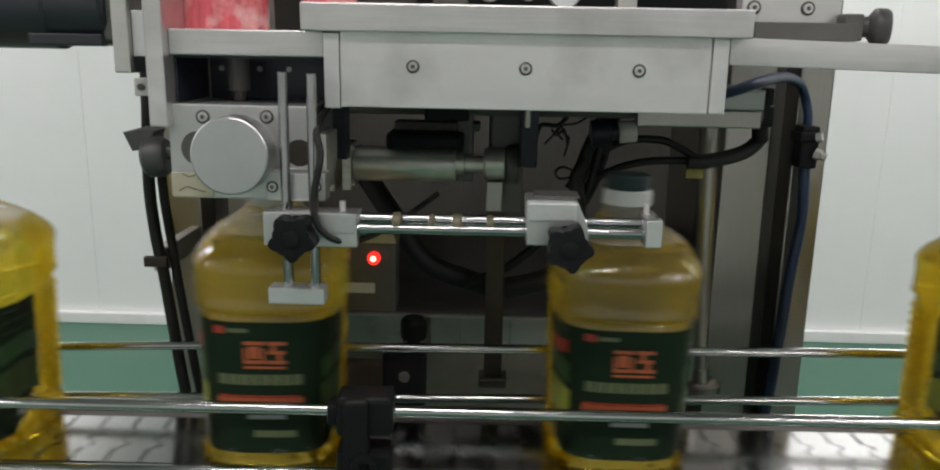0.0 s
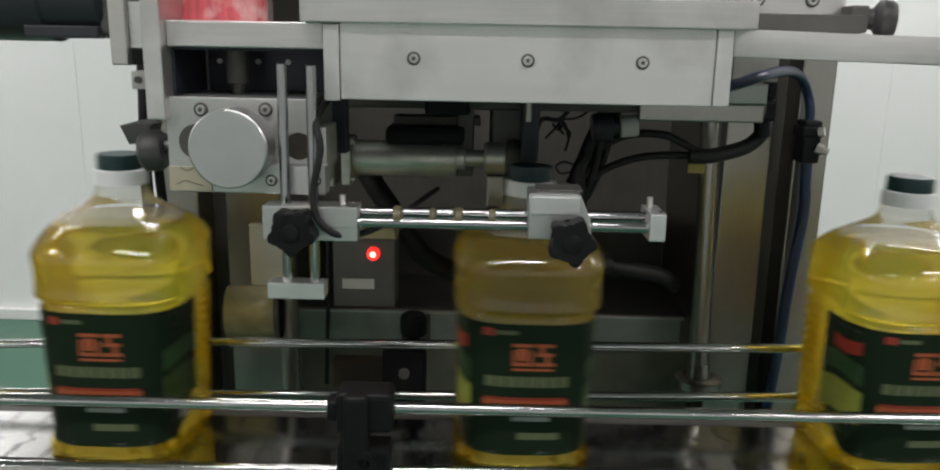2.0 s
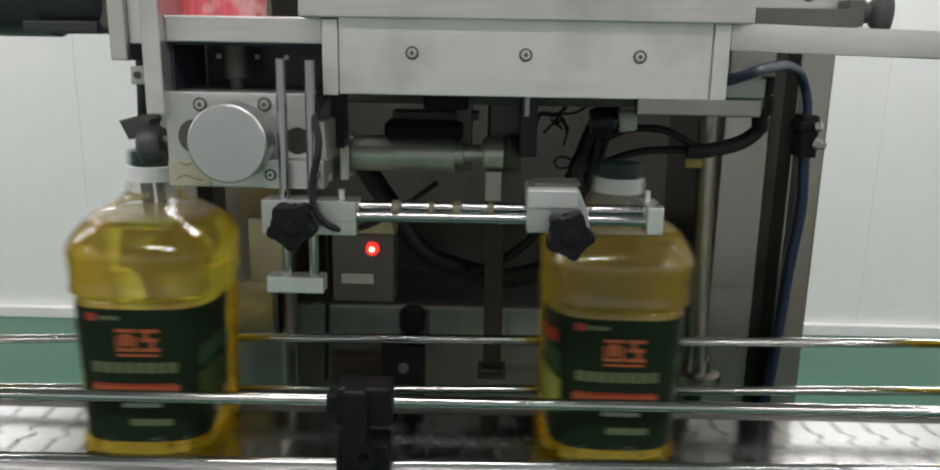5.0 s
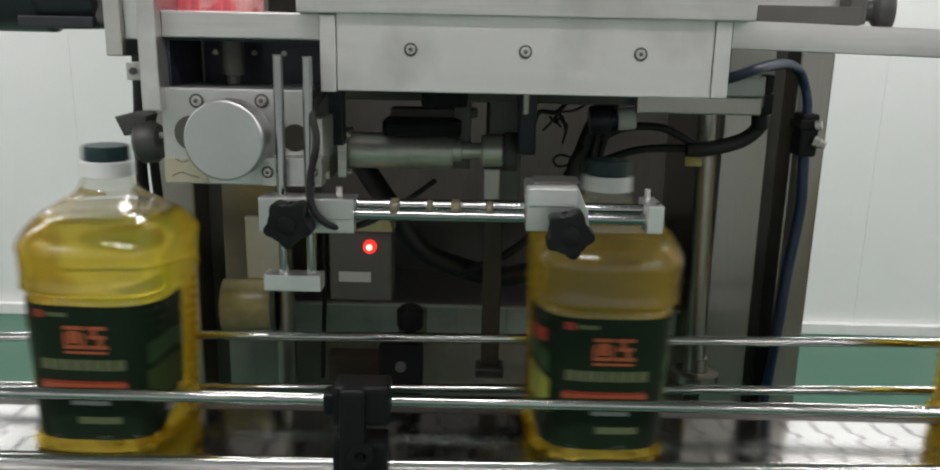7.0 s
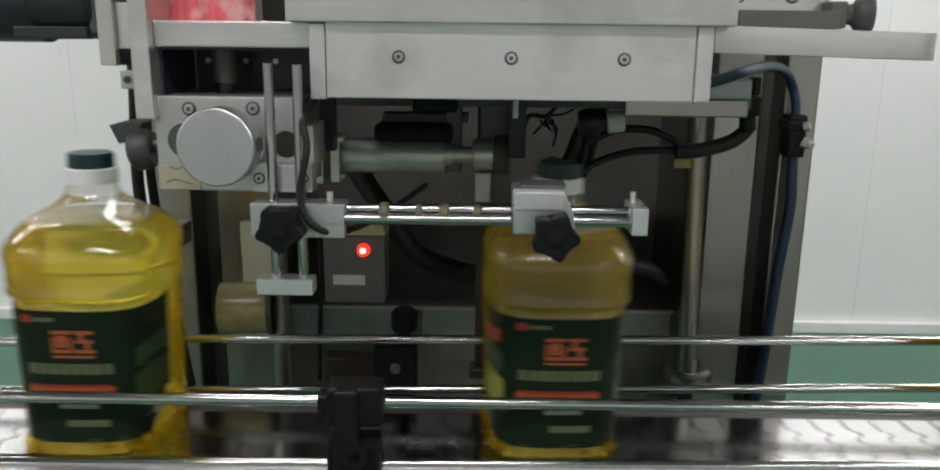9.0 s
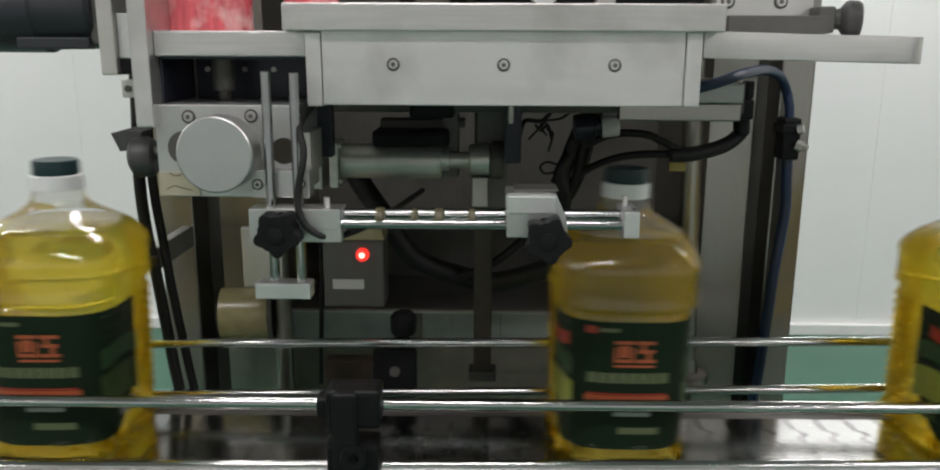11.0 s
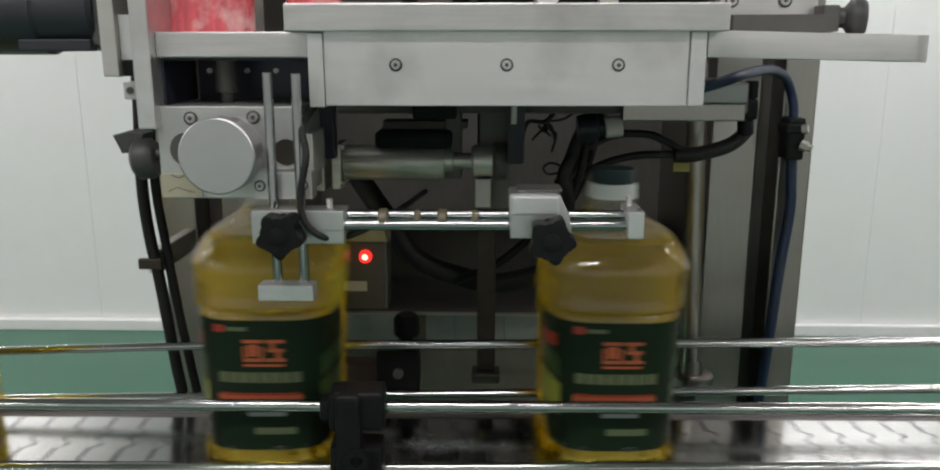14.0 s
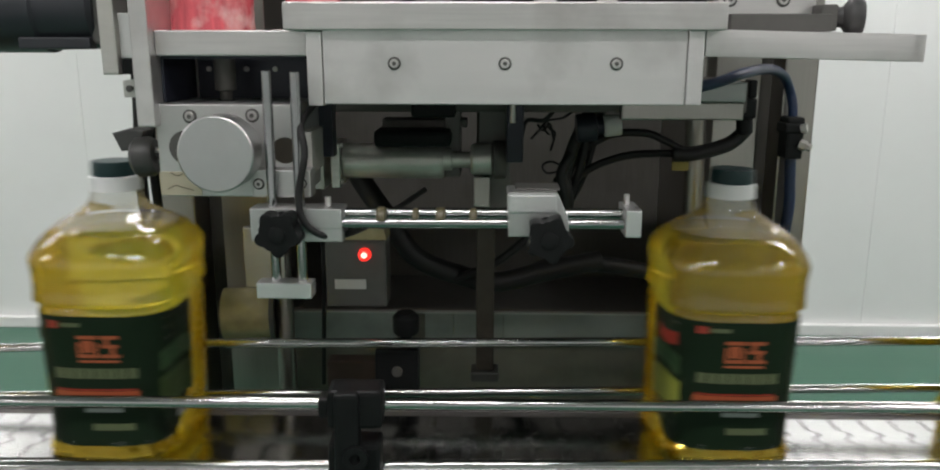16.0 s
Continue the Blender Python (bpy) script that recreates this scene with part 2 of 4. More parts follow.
def turned(profile, start, way, seg=32, into=None):
    """A solid of revolution: (along, radius) pairs on an axis from start in direction way."""
    bm = into or bmesh.new()
    q = Vector(way).normalized().to_track_quat("Z", "X").to_matrix()
    rings = []
    for h, r in profile:
        if r <= 1e-6:
            rings.append([bm.verts.new(Vector(start) + q @ Vector((0, 0, h)))])
        else:
            rings.append([bm.verts.new(Vector(start) + q @ Vector((r * math.cos(2 * math.pi * i / seg), r * math.sin(2 * math.pi * i / seg), h))) for i in range(seg)])
    for a, b in zip(rings, rings[1:]):
        for i in range(seg):
            j = (i + 1) % seg
            if len(a) == 1 and len(b) == 1:
                continue
            if len(a) == 1:
                bm.faces.new((a[0], b[i], b[j]))
            elif len(b) == 1:
                bm.faces.new((a[i], a[j], b[0]))
            else:
                bm.faces.new((a[i], a[j], b[j], b[i]))
    return bm


def rod(a, b, r, seg=24, soft=0.15, into=None):
    a, b = Vector(a), Vector(b)
    n = (b - a).length
    s = r * soft
    return turned([(0, 0), (0, r - s), (s, r), (n - s, r), (n, r - s), (n, 0)], a, b - a, seg, into)


def bent(points, r, seg=12, steps=8, into=None):
    """A round tube along a smooth line through the points."""
    bm = into or bmesh.new()
    p = [Vector(q) for q in points]
    p = [2 * p[0] - p[1]] + p + [2 * p[-1] - p[-2]]
    line = []
    for i in range(1, len(p) - 2):
        for k in range(steps):
            t = k / steps
            line.append(0.5 * (2 * p[i] + (p[i + 1] - p[i - 1]) * t + (2 * p[i - 1] - 5 * p[i] + 4 * p[i + 1] - p[i + 2]) * t * t + (3 * p[i] - p[i - 1] - 3 * p[i + 1] + p[i + 2]) * t ** 3))
    line.append(p[-2])
    up = Vector((0.31, 0.52, 0.79)).normalized()
    rings = []
    for i, c in enumerate(line):
        d = (line[min(i + 1, len(line) - 1)] - line[max(i - 1, 0)]).normalized()
        s = d.cross(up).normalized()
        u = s.cross(d)
        up = u
        rings.append([bm.verts.new(c + r * (math.cos(2 * math.pi * k / seg) * s + math.sin(2 * math.pi * k / seg) * u)) for k in range(seg)])
    for a, b in zip(rings, rings[1:]):
        for k in range(seg):
            bm.faces.new((a[k], a[(k + 1) % seg], b[(k + 1) % seg], b[k]))
    bm.faces.new(rings[0])
    bm.faces.new(rings[-1][::-1])
    return bm


def prism(outline, y0, y1, bevel=0.0, into=None):
    """A flat outline of (x, z), from depth y0 to y1."""
    bm = into or bmesh.new()
    a = [bm.verts.new((x, y0, z)) for x, z in outline]
    b = [bm.verts.new((x, y1, z)) for x, z in outline]
    n = len(a)
    faces = [bm.faces.new(a), bm.faces.new(b[::-1])]
    for i in range(n):
        faces.append(bm.faces.new((a[i], b[i], b[(i + 1) % n], a[(i + 1) % n])))
    if bevel:
        bmesh.ops.bevel(bm, geom=list(faces[0].edges) + list(faces[1].edges), offset=bevel, segments=2, affect="EDGES", profile=0.6)
    return bm


def rounded_ledge(x0, x1, y0, y1, top, thick, slope, r):
    """A thick plate that falls gently to its free end, whose front corner is rounded."""
    bm = bmesh.new()
    plan = [(x0, y1), (x0, y0)] + [(x1 - r + r * math.sin(math.pi * k / 20), y0 + r - r * math.cos(math.pi * k / 20)) for k in range(11)] + [(x1, y1)]
    rows = [[bm.verts.new((x, y, top - slope * (x - x0) - d)) for x, y in plan] for d in (0.0, thick)]
    n = len(plan)
    faces = [bm.faces.new(rows[0]), bm.faces.new(rows[1][::-1])]
    for i in range(n):
        bm.faces.new((rows[0][i], rows[0][(i + 1) % n], rows[1][(i + 1) % n], rows[1][i]))
    bmesh.ops.bevel(bm, geom=list(faces[0].edges) + list(faces[1].edges), offset=0.0016, segments=2, affect="EDGES", profile=0.6)
    return bm


def socket_screw(x, y, z, parent, r=0.0042):
    """A socket head set in a dark counterbore, facing the front."""
    part("counterbore", turned([(0.002, r * 1.5), (-0.0004, r * 1.5), (-0.0006, r * 1.4), (-0.0006, 0)], (x, y, z), (0, 1, 0), 24), DARK_STEEL, parent, smooth=True)
    screw = part("screw", turned([(0.001, r * 1.02), (-0.0016, r * 1.02), (-0.0022, r * 0.9), (-0.0022, 0)], (x, y, z), (0, 1, 0), 24), STEEL, parent, "socket head screw", smooth=True)
    part("socket", turned([(0.0, r * 0.52), (-0.0024, r * 0.52), (-0.0024, 0)], (x, y, z), (0, 1, 0), 6), DARK_STEEL, screw)


def star_knob(x, y, z, parent, r=0.021, turn=0.3, depth=0.022):
    """A five-lobed black hand knob on a stud, its face towards the front."""
    n = 60
    out = []
    for i in range(n):
        a = 2 * math.pi * i / n
        k = r * (0.84 + 0.16 * math.cos(5 * (a + turn)))
        out.append((x + k * math.cos(a), z + k * math.sin(a)))
    knob = part("knob", prism(out, y, y + depth, 0.0018), BLACK, parent, "black star-shaped plastic hand knob", smooth=True)
    part("hub", turned([(0.004, 0.008), (-0.0015, 0.0075), (-0.002, 0.006), (-0.002, 0)], (x, y, z), (0, 1, 0), 24), BLACK, knob, smooth=True)
    part("stud", rod((x, y + depth - 0.002, z), (x, y + depth + 0.02, z), 0.004, 16), STEEL, knob, "steel stud", smooth=True)
    return knob


# ---- the room ----
BELT = 0.900
XW, YB, YN, CEILING = 7.0, 3.76, -3.6, 2.8
floor = tagged(part("floor", box(-XW, XW, YN, YB, -0.10, 0.0, 0), FLOOR), "glossy green epoxy workshop floor", "floor", kind="structure")
wall_north = tagged(part("wall_north", box(-XW, XW, YB, YB + 0.12, 0.0, CEILING, 0), TRIM), "white sandwich panel wall with upright joints", "wall", kind="structure")
tagged(part("wall_south", box(-XW, XW, YN - 0.12, YN, 0.0, CEILING, 0), WALL), "plain white panel wall", "wall", kind="structure")
tagged(part("wall_east", box(XW, XW + 0.12, YN, YB, 0.0, CEILING, 0), WALL), "plain white panel wall", "wall", kind="structure")
tagged(part("wall_west", box(-XW - 0.12, -XW, YN, YB, 0.0, CEILING, 0), WALL), "plain white panel wall", "wall", kind="structure")
tagged(part("ceiling", box(-XW, XW, YN, YB, CEILING, CEILING + 0.1, 0), CEIL), "plain grey ceiling panels", "ceiling", kind="structure")
for i in range(-6, 6):
    x = 0.59 + 1.23 * i
    if x > -XW and x + 1.23 < XW:
        part("wall_panel", box(x + 0.0005, x + 1.2295, YB - 0.012, YB, 0.0, CEILING, 0.0012), WALL, wall_north)
tagged(part("baseboard", box(-XW, XW, YB - 0.045, YB - 0.012, 0.0, 0.055, 0.006), TRIM), "narrow white skirting along the wall", "skirting", kind="structure")


def ceiling_lamp(x, y):
    lamp = thing("ceiling_lamp", (x, y, CEILING - 0.05), "white batten lamp with a lit tube", "lamp", "ceiling lamps")
    part("housing", box(x - 0.62, x + 0.62, y - 0.06, y + 0.06, CEILING - 0.05, CEILING, 0.004), TRIM, lamp)
    part("tube", rod((x - 0.6, y, CEILING - 0.075), (x + 0.6, y, CEILING - 0.075), 0.014, 12), TUBE, lamp, "lit fluorescent tube", smooth=True)
    data = bpy.data.lights.new("lamp_light", "AREA")
    data.shape, data.size, data.size_y = "RECTANGLE", 1.2, 0.12
    data.energy, data.color = LAMP_WATTS, (0.962, 0.930, 0.930)
    ob = new("lamp_light", data)
    ob.matrix_world = pose(x, y, CEILING - 0.095)


for lx, ly in LAMP_SPOTS:
    ceiling_lamp(lx, ly)

# ---- the conveyor ----
# the conveyor stands slightly askew to the machine
PIVOT = Vector((0, 0.797, BELT))
ASKEW = Matrix.Translation(PIVOT) @ Matrix.Rotation(math.atan(0.04), 4, "Z") @ Matrix.Rotation(math.atan(0.01334), 4, "Y") @ Matrix.Translation(-PIVOT)
conveyor = thing("conveyor", (0, 0.86, 0), "stainless steel slat-chain conveyor on legs", "conveyor")
CX0, CX1 = -6.2, 6.2
part("side_frame", box(CX0, CX1, 0.770, 0.786, 0.74, 0.899, 0.002), STEEL, conveyor)
part("side_frame", box(CX0, CX1, 0.934, 0.950, 0.74, 0.905, 0.002), STEEL, conveyor)
part("wear_strip", box(CX0, CX1, 0.786, 0.934, 0.86, 0.880, 0.001), DARK_STEEL, conveyor)
part("edge_profile", box(CX0, CX1, 0.918, 0.934, 0.880, 0.8985, 0.002), DARK_STEEL, conveyor)
for x in (-5.5, -3.3, -1.2, 1.2, 3.3, 5.5):
    for y in (0.795, 0.925):
        part("leg", box(x - 0.02, x + 0.02, y - 0.02, y + 0.02, 0.0134 * x, 0.86, 0.003), STEEL, conveyor)

chain = thing("slat_chain", (0, 0.86, BELT), "worn stainless slat chain running along the conveyor", "conveyor chain")
PITCH = 0.0381


def chain_slat():
    """One slat with the hinge tongues of a table-top chain."""
    y0, y1 = 0.804, 0.914
    steps = [(0.0, 0), (0.030, 0), (0.036, 1), (0.044, 1), (0.050, 0), (0.060, 0), (0.066, 1), (0.074, 1), (0.080, 0), (0.110, 0)]
    edge = [(0.5 * (1 if k else -1) * 0.009, y0 + s) for s, k in steps]
    bm = bmesh.new()
    front = [(x - PITCH / 2 + 0.0016, y) for x, y in edge]
    back = [(x + PITCH / 2 - 0.0016, y) for x, y in edge]
    rows = []
    for z in (BELT - 0.0035, BELT):
        rows.append(([bm.verts.new((x, y, z)) for x, y in front], [bm.verts.new((x, y, z)) for x, y in back]))
    n = len(edge)
    for i in range(n - 1):
        for f, b in rows:
            bm.faces.new((f[i], b[i], b[i + 1], f[i + 1]))
        for k in (0, 1):
            bm.faces.new((rows[0][k][i], rows[1][k][i], rows[1][k][i + 1], rows[0][k][i + 1]))
    for i in (0, n - 1):
        bm.faces.new((rows[0][0][i], rows[1][0][i], rows[1][1][i], rows[0][1][i]))
    return bm


first = part("slat", chain_slat(), CHAIN, chain)
# edges and underside of each slat are near black, the top is steel
first.data.materials.append(SLAT_EDGE)
for face in first.data.polygons:
    face.material_index = 0 if face.normal.z > 0.5 else 1
for i in range(1, 176):
    s = new("slat", first.data)
    s.parent = chain
    s.location = (i * PITCH, 0, random.uniform(-0.0002, 0.0002))
first.location = (0, 0, 0)


# ---- guide rails ----
def guide_rail(a, b, r, label):
    rail = thing("guide_rail", ((a[0] + b[0]) / 2, a[1], a[2]), label, "guide rail", "guide rails")
    part("bar", rod(a, b, r, 20), CHROME, rail, smooth=True)
    return rail


rails = [guide_rail((-3.0, 0.787, 0.9755), (3.0, 0.787, 0.9755), 0.0065, "polished round steel rail in front of the bottles"),
         guide_rail((-3.0, 0.787, 0.8790), (3.0, 0.787, 0.9270), 0.0065, "polished round steel rail low in front of the bottles"),
         guide_rail((-0.305, 0.984, 0.9680), (3.0, 0.984, 1.0120), 0.0062, "polished round steel rail behind the bottles"),
         guide_rail((-3.0, 0.977, 0.8750), (-0.260, 0.9895, 0.9685), 0.0055, "polished steel rail behind the bottles, slightly bent"),
         guide_rail((-3.0, 0.985, 0.8470), (3.0, 0.985, 0.9560), 0.0062, "polished round steel rail low behind the bottles")]

front_bracket = thing("rail_bracket", (-0.107, 0.77, 0.75), "black plastic clamp that carries the front rails", "bracket", "rail brackets")
part("post", box(-0.130, -0.104, 0.752, 0.776, 0.76, 1.000, 0.004), BLACK, front_bracket)
part("clamp", box(-0.138, -0.080, 0.760, 0.799, 0.958, 1.000, 0.005), BLACK, front_bracket)
part("clamp", box(-0.138, -0.082, 0.760, 0.797, 0.885, 0.940, 0.005), BLACK, front_bracket)
part("eye_bolt", turned([(0, 0.013), (0.003, 0.014), (0.007, 0.013), (0.007, 0.006), (0, 0.006), (0, 0.013)], (-0.108, 0.748, 0.930), (0, 1, 0), 24), BLACK, front_bracket, smooth=True)
part("lug", box(-0.148, -0.136, 0.764, 0.790, 0.968, 0.990, 0.004), BLACK, front_bracket)
rear_bracket = thing("rail_bracket", (-0.08, 1.0, 0.75), "black plastic clamp with a hand knob behind the bottles", "bracket", "rail brackets")
part("post", box(-0.100, -0.063, 1.008, 1.030, 0.76, 0.950, 0.004), BLACK, rear_bracket)
part("clamp", box(-0.112, -0.053, 0.996, 1.030, 0.878, 0.9560, 0.005), BLACK, rear_bracket)
part("bolt", turned([(0.004, 0.0070), (-0.004, 0.0070), (-0.005, 0.006), (-0.005, 0)], (-0.082, 0.996, 0.926), (0, 1, 0), 20), DARK_STEEL, rear_bracket, "steel bolt head", smooth=True)
part("knob", turned([(0, 0.009), (0.017, 0.009), (0.019, 0.016), (0.023, 0.018), (0.042, 0.018), (0.048, 0.013), (0.048, 0)], (-0.071, 1.012, 0.9555), (0, 0, 1), 20), BLACK, rear_bracket, smooth=True)
for ob in [conveyor, front_bracket, rear_bracket] + rails:
    ob.matrix_basis = ASKEW @ Matrix.Translation(ob.location)

# ---- the machine's frame ----
machine = thing("bottling_machine", (0, 1.3, 0), "stainless steel machine that straddles the conveyor", "machine")
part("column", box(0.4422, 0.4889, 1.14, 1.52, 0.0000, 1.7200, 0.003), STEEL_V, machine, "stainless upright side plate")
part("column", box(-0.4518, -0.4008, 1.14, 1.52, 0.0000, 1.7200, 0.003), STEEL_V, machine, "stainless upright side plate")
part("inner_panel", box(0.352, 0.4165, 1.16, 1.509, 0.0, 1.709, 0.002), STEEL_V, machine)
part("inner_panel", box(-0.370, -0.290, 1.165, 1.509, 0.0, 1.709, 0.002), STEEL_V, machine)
# dark colour of gap and back panels holds the shade behind the columns
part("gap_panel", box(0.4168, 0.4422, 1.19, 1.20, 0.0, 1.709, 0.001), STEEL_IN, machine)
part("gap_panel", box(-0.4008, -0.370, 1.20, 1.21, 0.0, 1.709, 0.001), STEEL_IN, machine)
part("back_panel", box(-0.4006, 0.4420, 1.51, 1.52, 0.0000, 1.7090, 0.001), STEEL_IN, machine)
# unseen top, at a height that keeps lamp light off belt and inside
part("unseen_top", box(-0.4006, 0.4420, 1.14, 1.52, 1.7100, 1.7200, 0.001), STEEL, machine)
part("lower_panel", box(-0.3218, 0.3664, 1.25, 1.262, 0.3000, 0.9278, 0.002), BASE, machine)
for x0, x1 in ((-0.288, -0.2370), (-0.2362, -0.1195), (-0.0720, -0.0254), (-0.0246, 0.0560), (0.0568, 0.330)):
    part("skirt_panel", box(x0, x1, 1.242, 1.2495, 0.8700, 0.925, 0.001), STEEL_SKIRT, machine)
part("skirt_lip", box(-0.300, 0.335, 1.240, 1.2497, 0.9256, 0.9285, 0.0006), STEEL, machine, "bright bent edge of the panel")
part("deck", box(-0.3215, 0.3668, 1.262, 1.51, 0.9018, 0.9138, 0.002), DARK_STEEL, machine)
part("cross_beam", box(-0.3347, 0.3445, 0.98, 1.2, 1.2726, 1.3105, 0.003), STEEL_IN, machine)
part("beam_flange", box(0.1900, 0.3350, 0.960, 0.979, 1.2655, 1.2868, 0.002), STEEL_V, machine, "worn pale flange of the beam")
part("beam_cover", box(0.2620, 0.3320, 0.945, 0.979, 1.2880, 1.3105, 0.002), STEEL_SKIRT, machine)
upright_bar = part("upright_bar", box(0.0150, 0.0400, 1.04, 1.06, 0.9100, 1.3208, 0.002), RUST, machine, "brown upright bar")
part("foot", box(0.0080, 0.0470, 1.033, 1.067, 0.8950, 0.9098, 0.003), DARK_STEEL, upright_bar)
part("guard_plate", box(-0.289, -0.236, 1.0, 1.012, 1.040, 1.121, 0.002), ALU_DULL, machine)
part("guard_block", box(-0.2046, -0.1288, 1.09, 1.12, 0.8600, 0.9010, 0.003), MAROON, machine)
valve_body = part("valve_body", turned([(0, 0), (0, 0.0125), (0.002, 0.0135), (0.019, 0.0135), (0.021, 0.0125), (0.021, 0)], (0.1748, 1, 1.2540), (1, 0, 0.12), 24), STICKER, machine, "pale round valve", smooth=True)
part("solenoid", turned([(0, 0), (0, 0.016), (0.003, 0.018), (0.024, 0.018), (0.026, 0.012), (0.034, 0.011), (0.034, 0)], (0.1410, 1.004, 1.2510), (1, 0, 0.1), 24), NAVY, valve_body, "dark blue coil", smooth=True)
part("tag", box(0.2728, 0.2950, 1.048, 1.052, 1.1914, 1.2085, 0.001), BRASS, machine, "dull yellow tag")
part("roll_post", rod((-0.2545, 1.06, 0.86), (-0.2545, 1.06, 1.10), 0.0128, 24), STEEL_V, machine, smooth=True)
pole = part("pole", rod((0.3335, 1.13, 0.8600), (0.3175, 1.13, 1.3369), 0.0145, 28), STEEL_V, machine, "polished round guide pole", smooth=True)
part("flange", turned([(0, 0.034), (0.012, 0.034), (0.014, 0.03), (0.014, 0.018), (0.035, 0.016), (0.035, 0)], (0.3335, 1.13, 0.8620), (0, 0, 1), 28), STEEL_V, pole, smooth=True)

# head above the bottles
head = part("head_housing", box(-0.1188, 0.2087, 0.724, 0.744, 1.2993, 1.3666, 0.001), PLATE, machine, "plain aluminium front plate")
part("end_strip", box(-0.1332, -0.1193, 0.722, 0.744, 1.2980, 1.3641, 0.001), PLATE, head)
part("end_strip", box(0.2092, 0.2234, 0.722, 0.744, 1.2995, 1.3652, 0.001), PLATE, head)
part("head_beam", box(-0.1520, 0.2410, 0.716, 0.86, 1.3651, 1.3896, 0.0015), STEEL, machine, "brushed steel beam")
part("head_floor", box(-0.1283, 0.2213, 0.744, 1.14, 1.3108, 1.3507, 0.002), DARK_STEEL, machine)
for x, z in ((-0.054, 1.336), (0.046, 1.336), (0.146, 1.336)):
    socket_screw(x, 0.7238, z, head, 0.0040)
part("wing_plate", box(-0.2761, -0.1354, 0.735, 0.9, 1.3421, 1.3654, 0.0015), STEEL, machine, "brushed steel ledge under the film roll")
part("shelf_plate", rounded_ledge(0.2284, 0.4330, 0.738, 0.90, 1.3667, 0.0242, 0.023, 0.020), STEEL, machine, "brushed steel ledge with a rounded corner", smooth=True)
part("side_upright", box(-0.2929, -0.2762, 0.722, 0.9, 1.2778, 1.5200, 0.0015), PLATE, machine, "aluminium upright plate")
part("outer_upright", box(-0.3316, -0.3165, 0.745, 0.9, 1.3244, 1.5200, 0.0015), ALU_DULL, machine)
part("web_plate", box(-0.3162, -0.2927, 0.752, 0.9, 1.3396, 1.3811, 0.001), ALU, machine)
part("web_block", box(-0.3156, -0.2921, 0.752, 0.9, 1.3248, 1.3391, 0.001), BLACK, machine)
part("rear_upright", box(-0.3162, -0.2926, 0.8, 0.9, 1.3832, 1.5200, 0.001), DARK_STEEL, machine)
part("clip_block", box(-0.3383, -0.3246, 0.8, 0.822, 1.3001, 1.3174, 0.001), ALU_DULL, machine)
part("screw", turned([(0, 0.0035), (-0.002, 0.0035), (-0.002, 0)], (-0.3314, 0.8, 1.3090), (0, 1, 0), 16), DARK_STEEL, machine)
part("slide_bed", box(0.2596, 0.3548, 0.775, 0.9, 1.3652, 1.3818, 0.001), DARK_STEEL, machine, "dark slide bar")
part("rear_plate", box(0.2534, 0.3476, 0.8, 0.82, 1.3817, 1.5200, 0.001), STEEL, machine)
for x in (0.2645, 0.3155):
    socket_screw(x, 0.7995, 1.3955, machine, 0.0045)
end_wheel = part("end_wheel", turned([(0, 0.009), (0.008, 0.010), (0.013, 0.0165), (0.016, 0.0175), (0.024, 0.0172), (0.027, 0.015), (0.027, 0.006), (0.024, 0)], (0.3605, 0.79, 1.3790), (1, -0.25, 0), 36), WHEEL, machine, "black hand wheel", smooth=True)
part("bearing_block", box(0.3440, 0.3600, 0.776, 0.812, 1.3660, 1.3905, 0.002), DARK_STEEL, end_wheel)
part("axle", rod((0.3479, 0.79, 1.3801), (0.3611, 0.79, 1.3804), 0.008, 16), STEEL, end_wheel, smooth=True)

# adjustable block under the ledge
part("recess", box(-0.2717, -0.1327, 0.83, 0.85, 1.2367, 1.3423, 0.001), NAVY, machine, "dark blue back of the recess")
part("recess_liner", box(-0.2760, -0.2735, 0.745, 0.83, 1.299, 1.3418, 0.0005), NAVY, machine)
part("recess_liner", box(-0.2735, -0.140, 0.745, 0.83, 1.3395, 1.3418, 0.0005), NAVY, machine)
for x, z in ((-0.259, 1.333), (-0.220, 1.333), (-0.190, 1.333), (-0.150, 1.333)):
    part("bolt", turned([(0, 0.0027), (-0.003, 0.0027), (-0.003, 0)], (x, 0.83, z - 0.005), (0, 1, 0), 12), ALU_DULL, machine)
part("spindle", turned([(0, 0.0085), (0.003, 0.0085), (0.003, 0.006), (0.012, 0.006), (0.013, 0.0105), (0.07, 0.0105)], (-0.2303, 0.79, 1.2956), (0, 0, 1), 24), STEEL_IN, machine, smooth=True)
block = part("slide_block", box(-0.2809, -0.1467, 0.735, 0.83, 1.2107, 1.2983, 0.0015), CLAMP, machine, "aluminium slide block")
socket_screw(-0.2483, 0.7348, 1.2868, block, 0.0044)
socket_screw(-0.1893, 0.7348, 1.2879, block, 0.0044)
part("dial", turned([(0, 0.0), (0, 0.0330), (0.0012, 0.0345), (0.028, 0.0345), (0.028, 0.030), (0.045, 0.030)], (-0.2116, 0.69, 1.2568), (0, 1, 0), 64), DIAL, block, "round satin aluminium dial", smooth=True)
part("bore", turned([(0.002, 0.0125), (-0.0006, 0.0125), (-0.0006, 0)], (-0.1600, 0.735, 1.2553), (0, 1, 0), 32), RUST, block, "rusty open bore", smooth=True)
part("bore", turned([(0.002, 0.016), (-0.0006, 0.016), (-0.0006, 0)], (-0.2541, 0.735, 1.2575), (0, 1, 0), 32), DARK_STEEL, block, smooth=True)
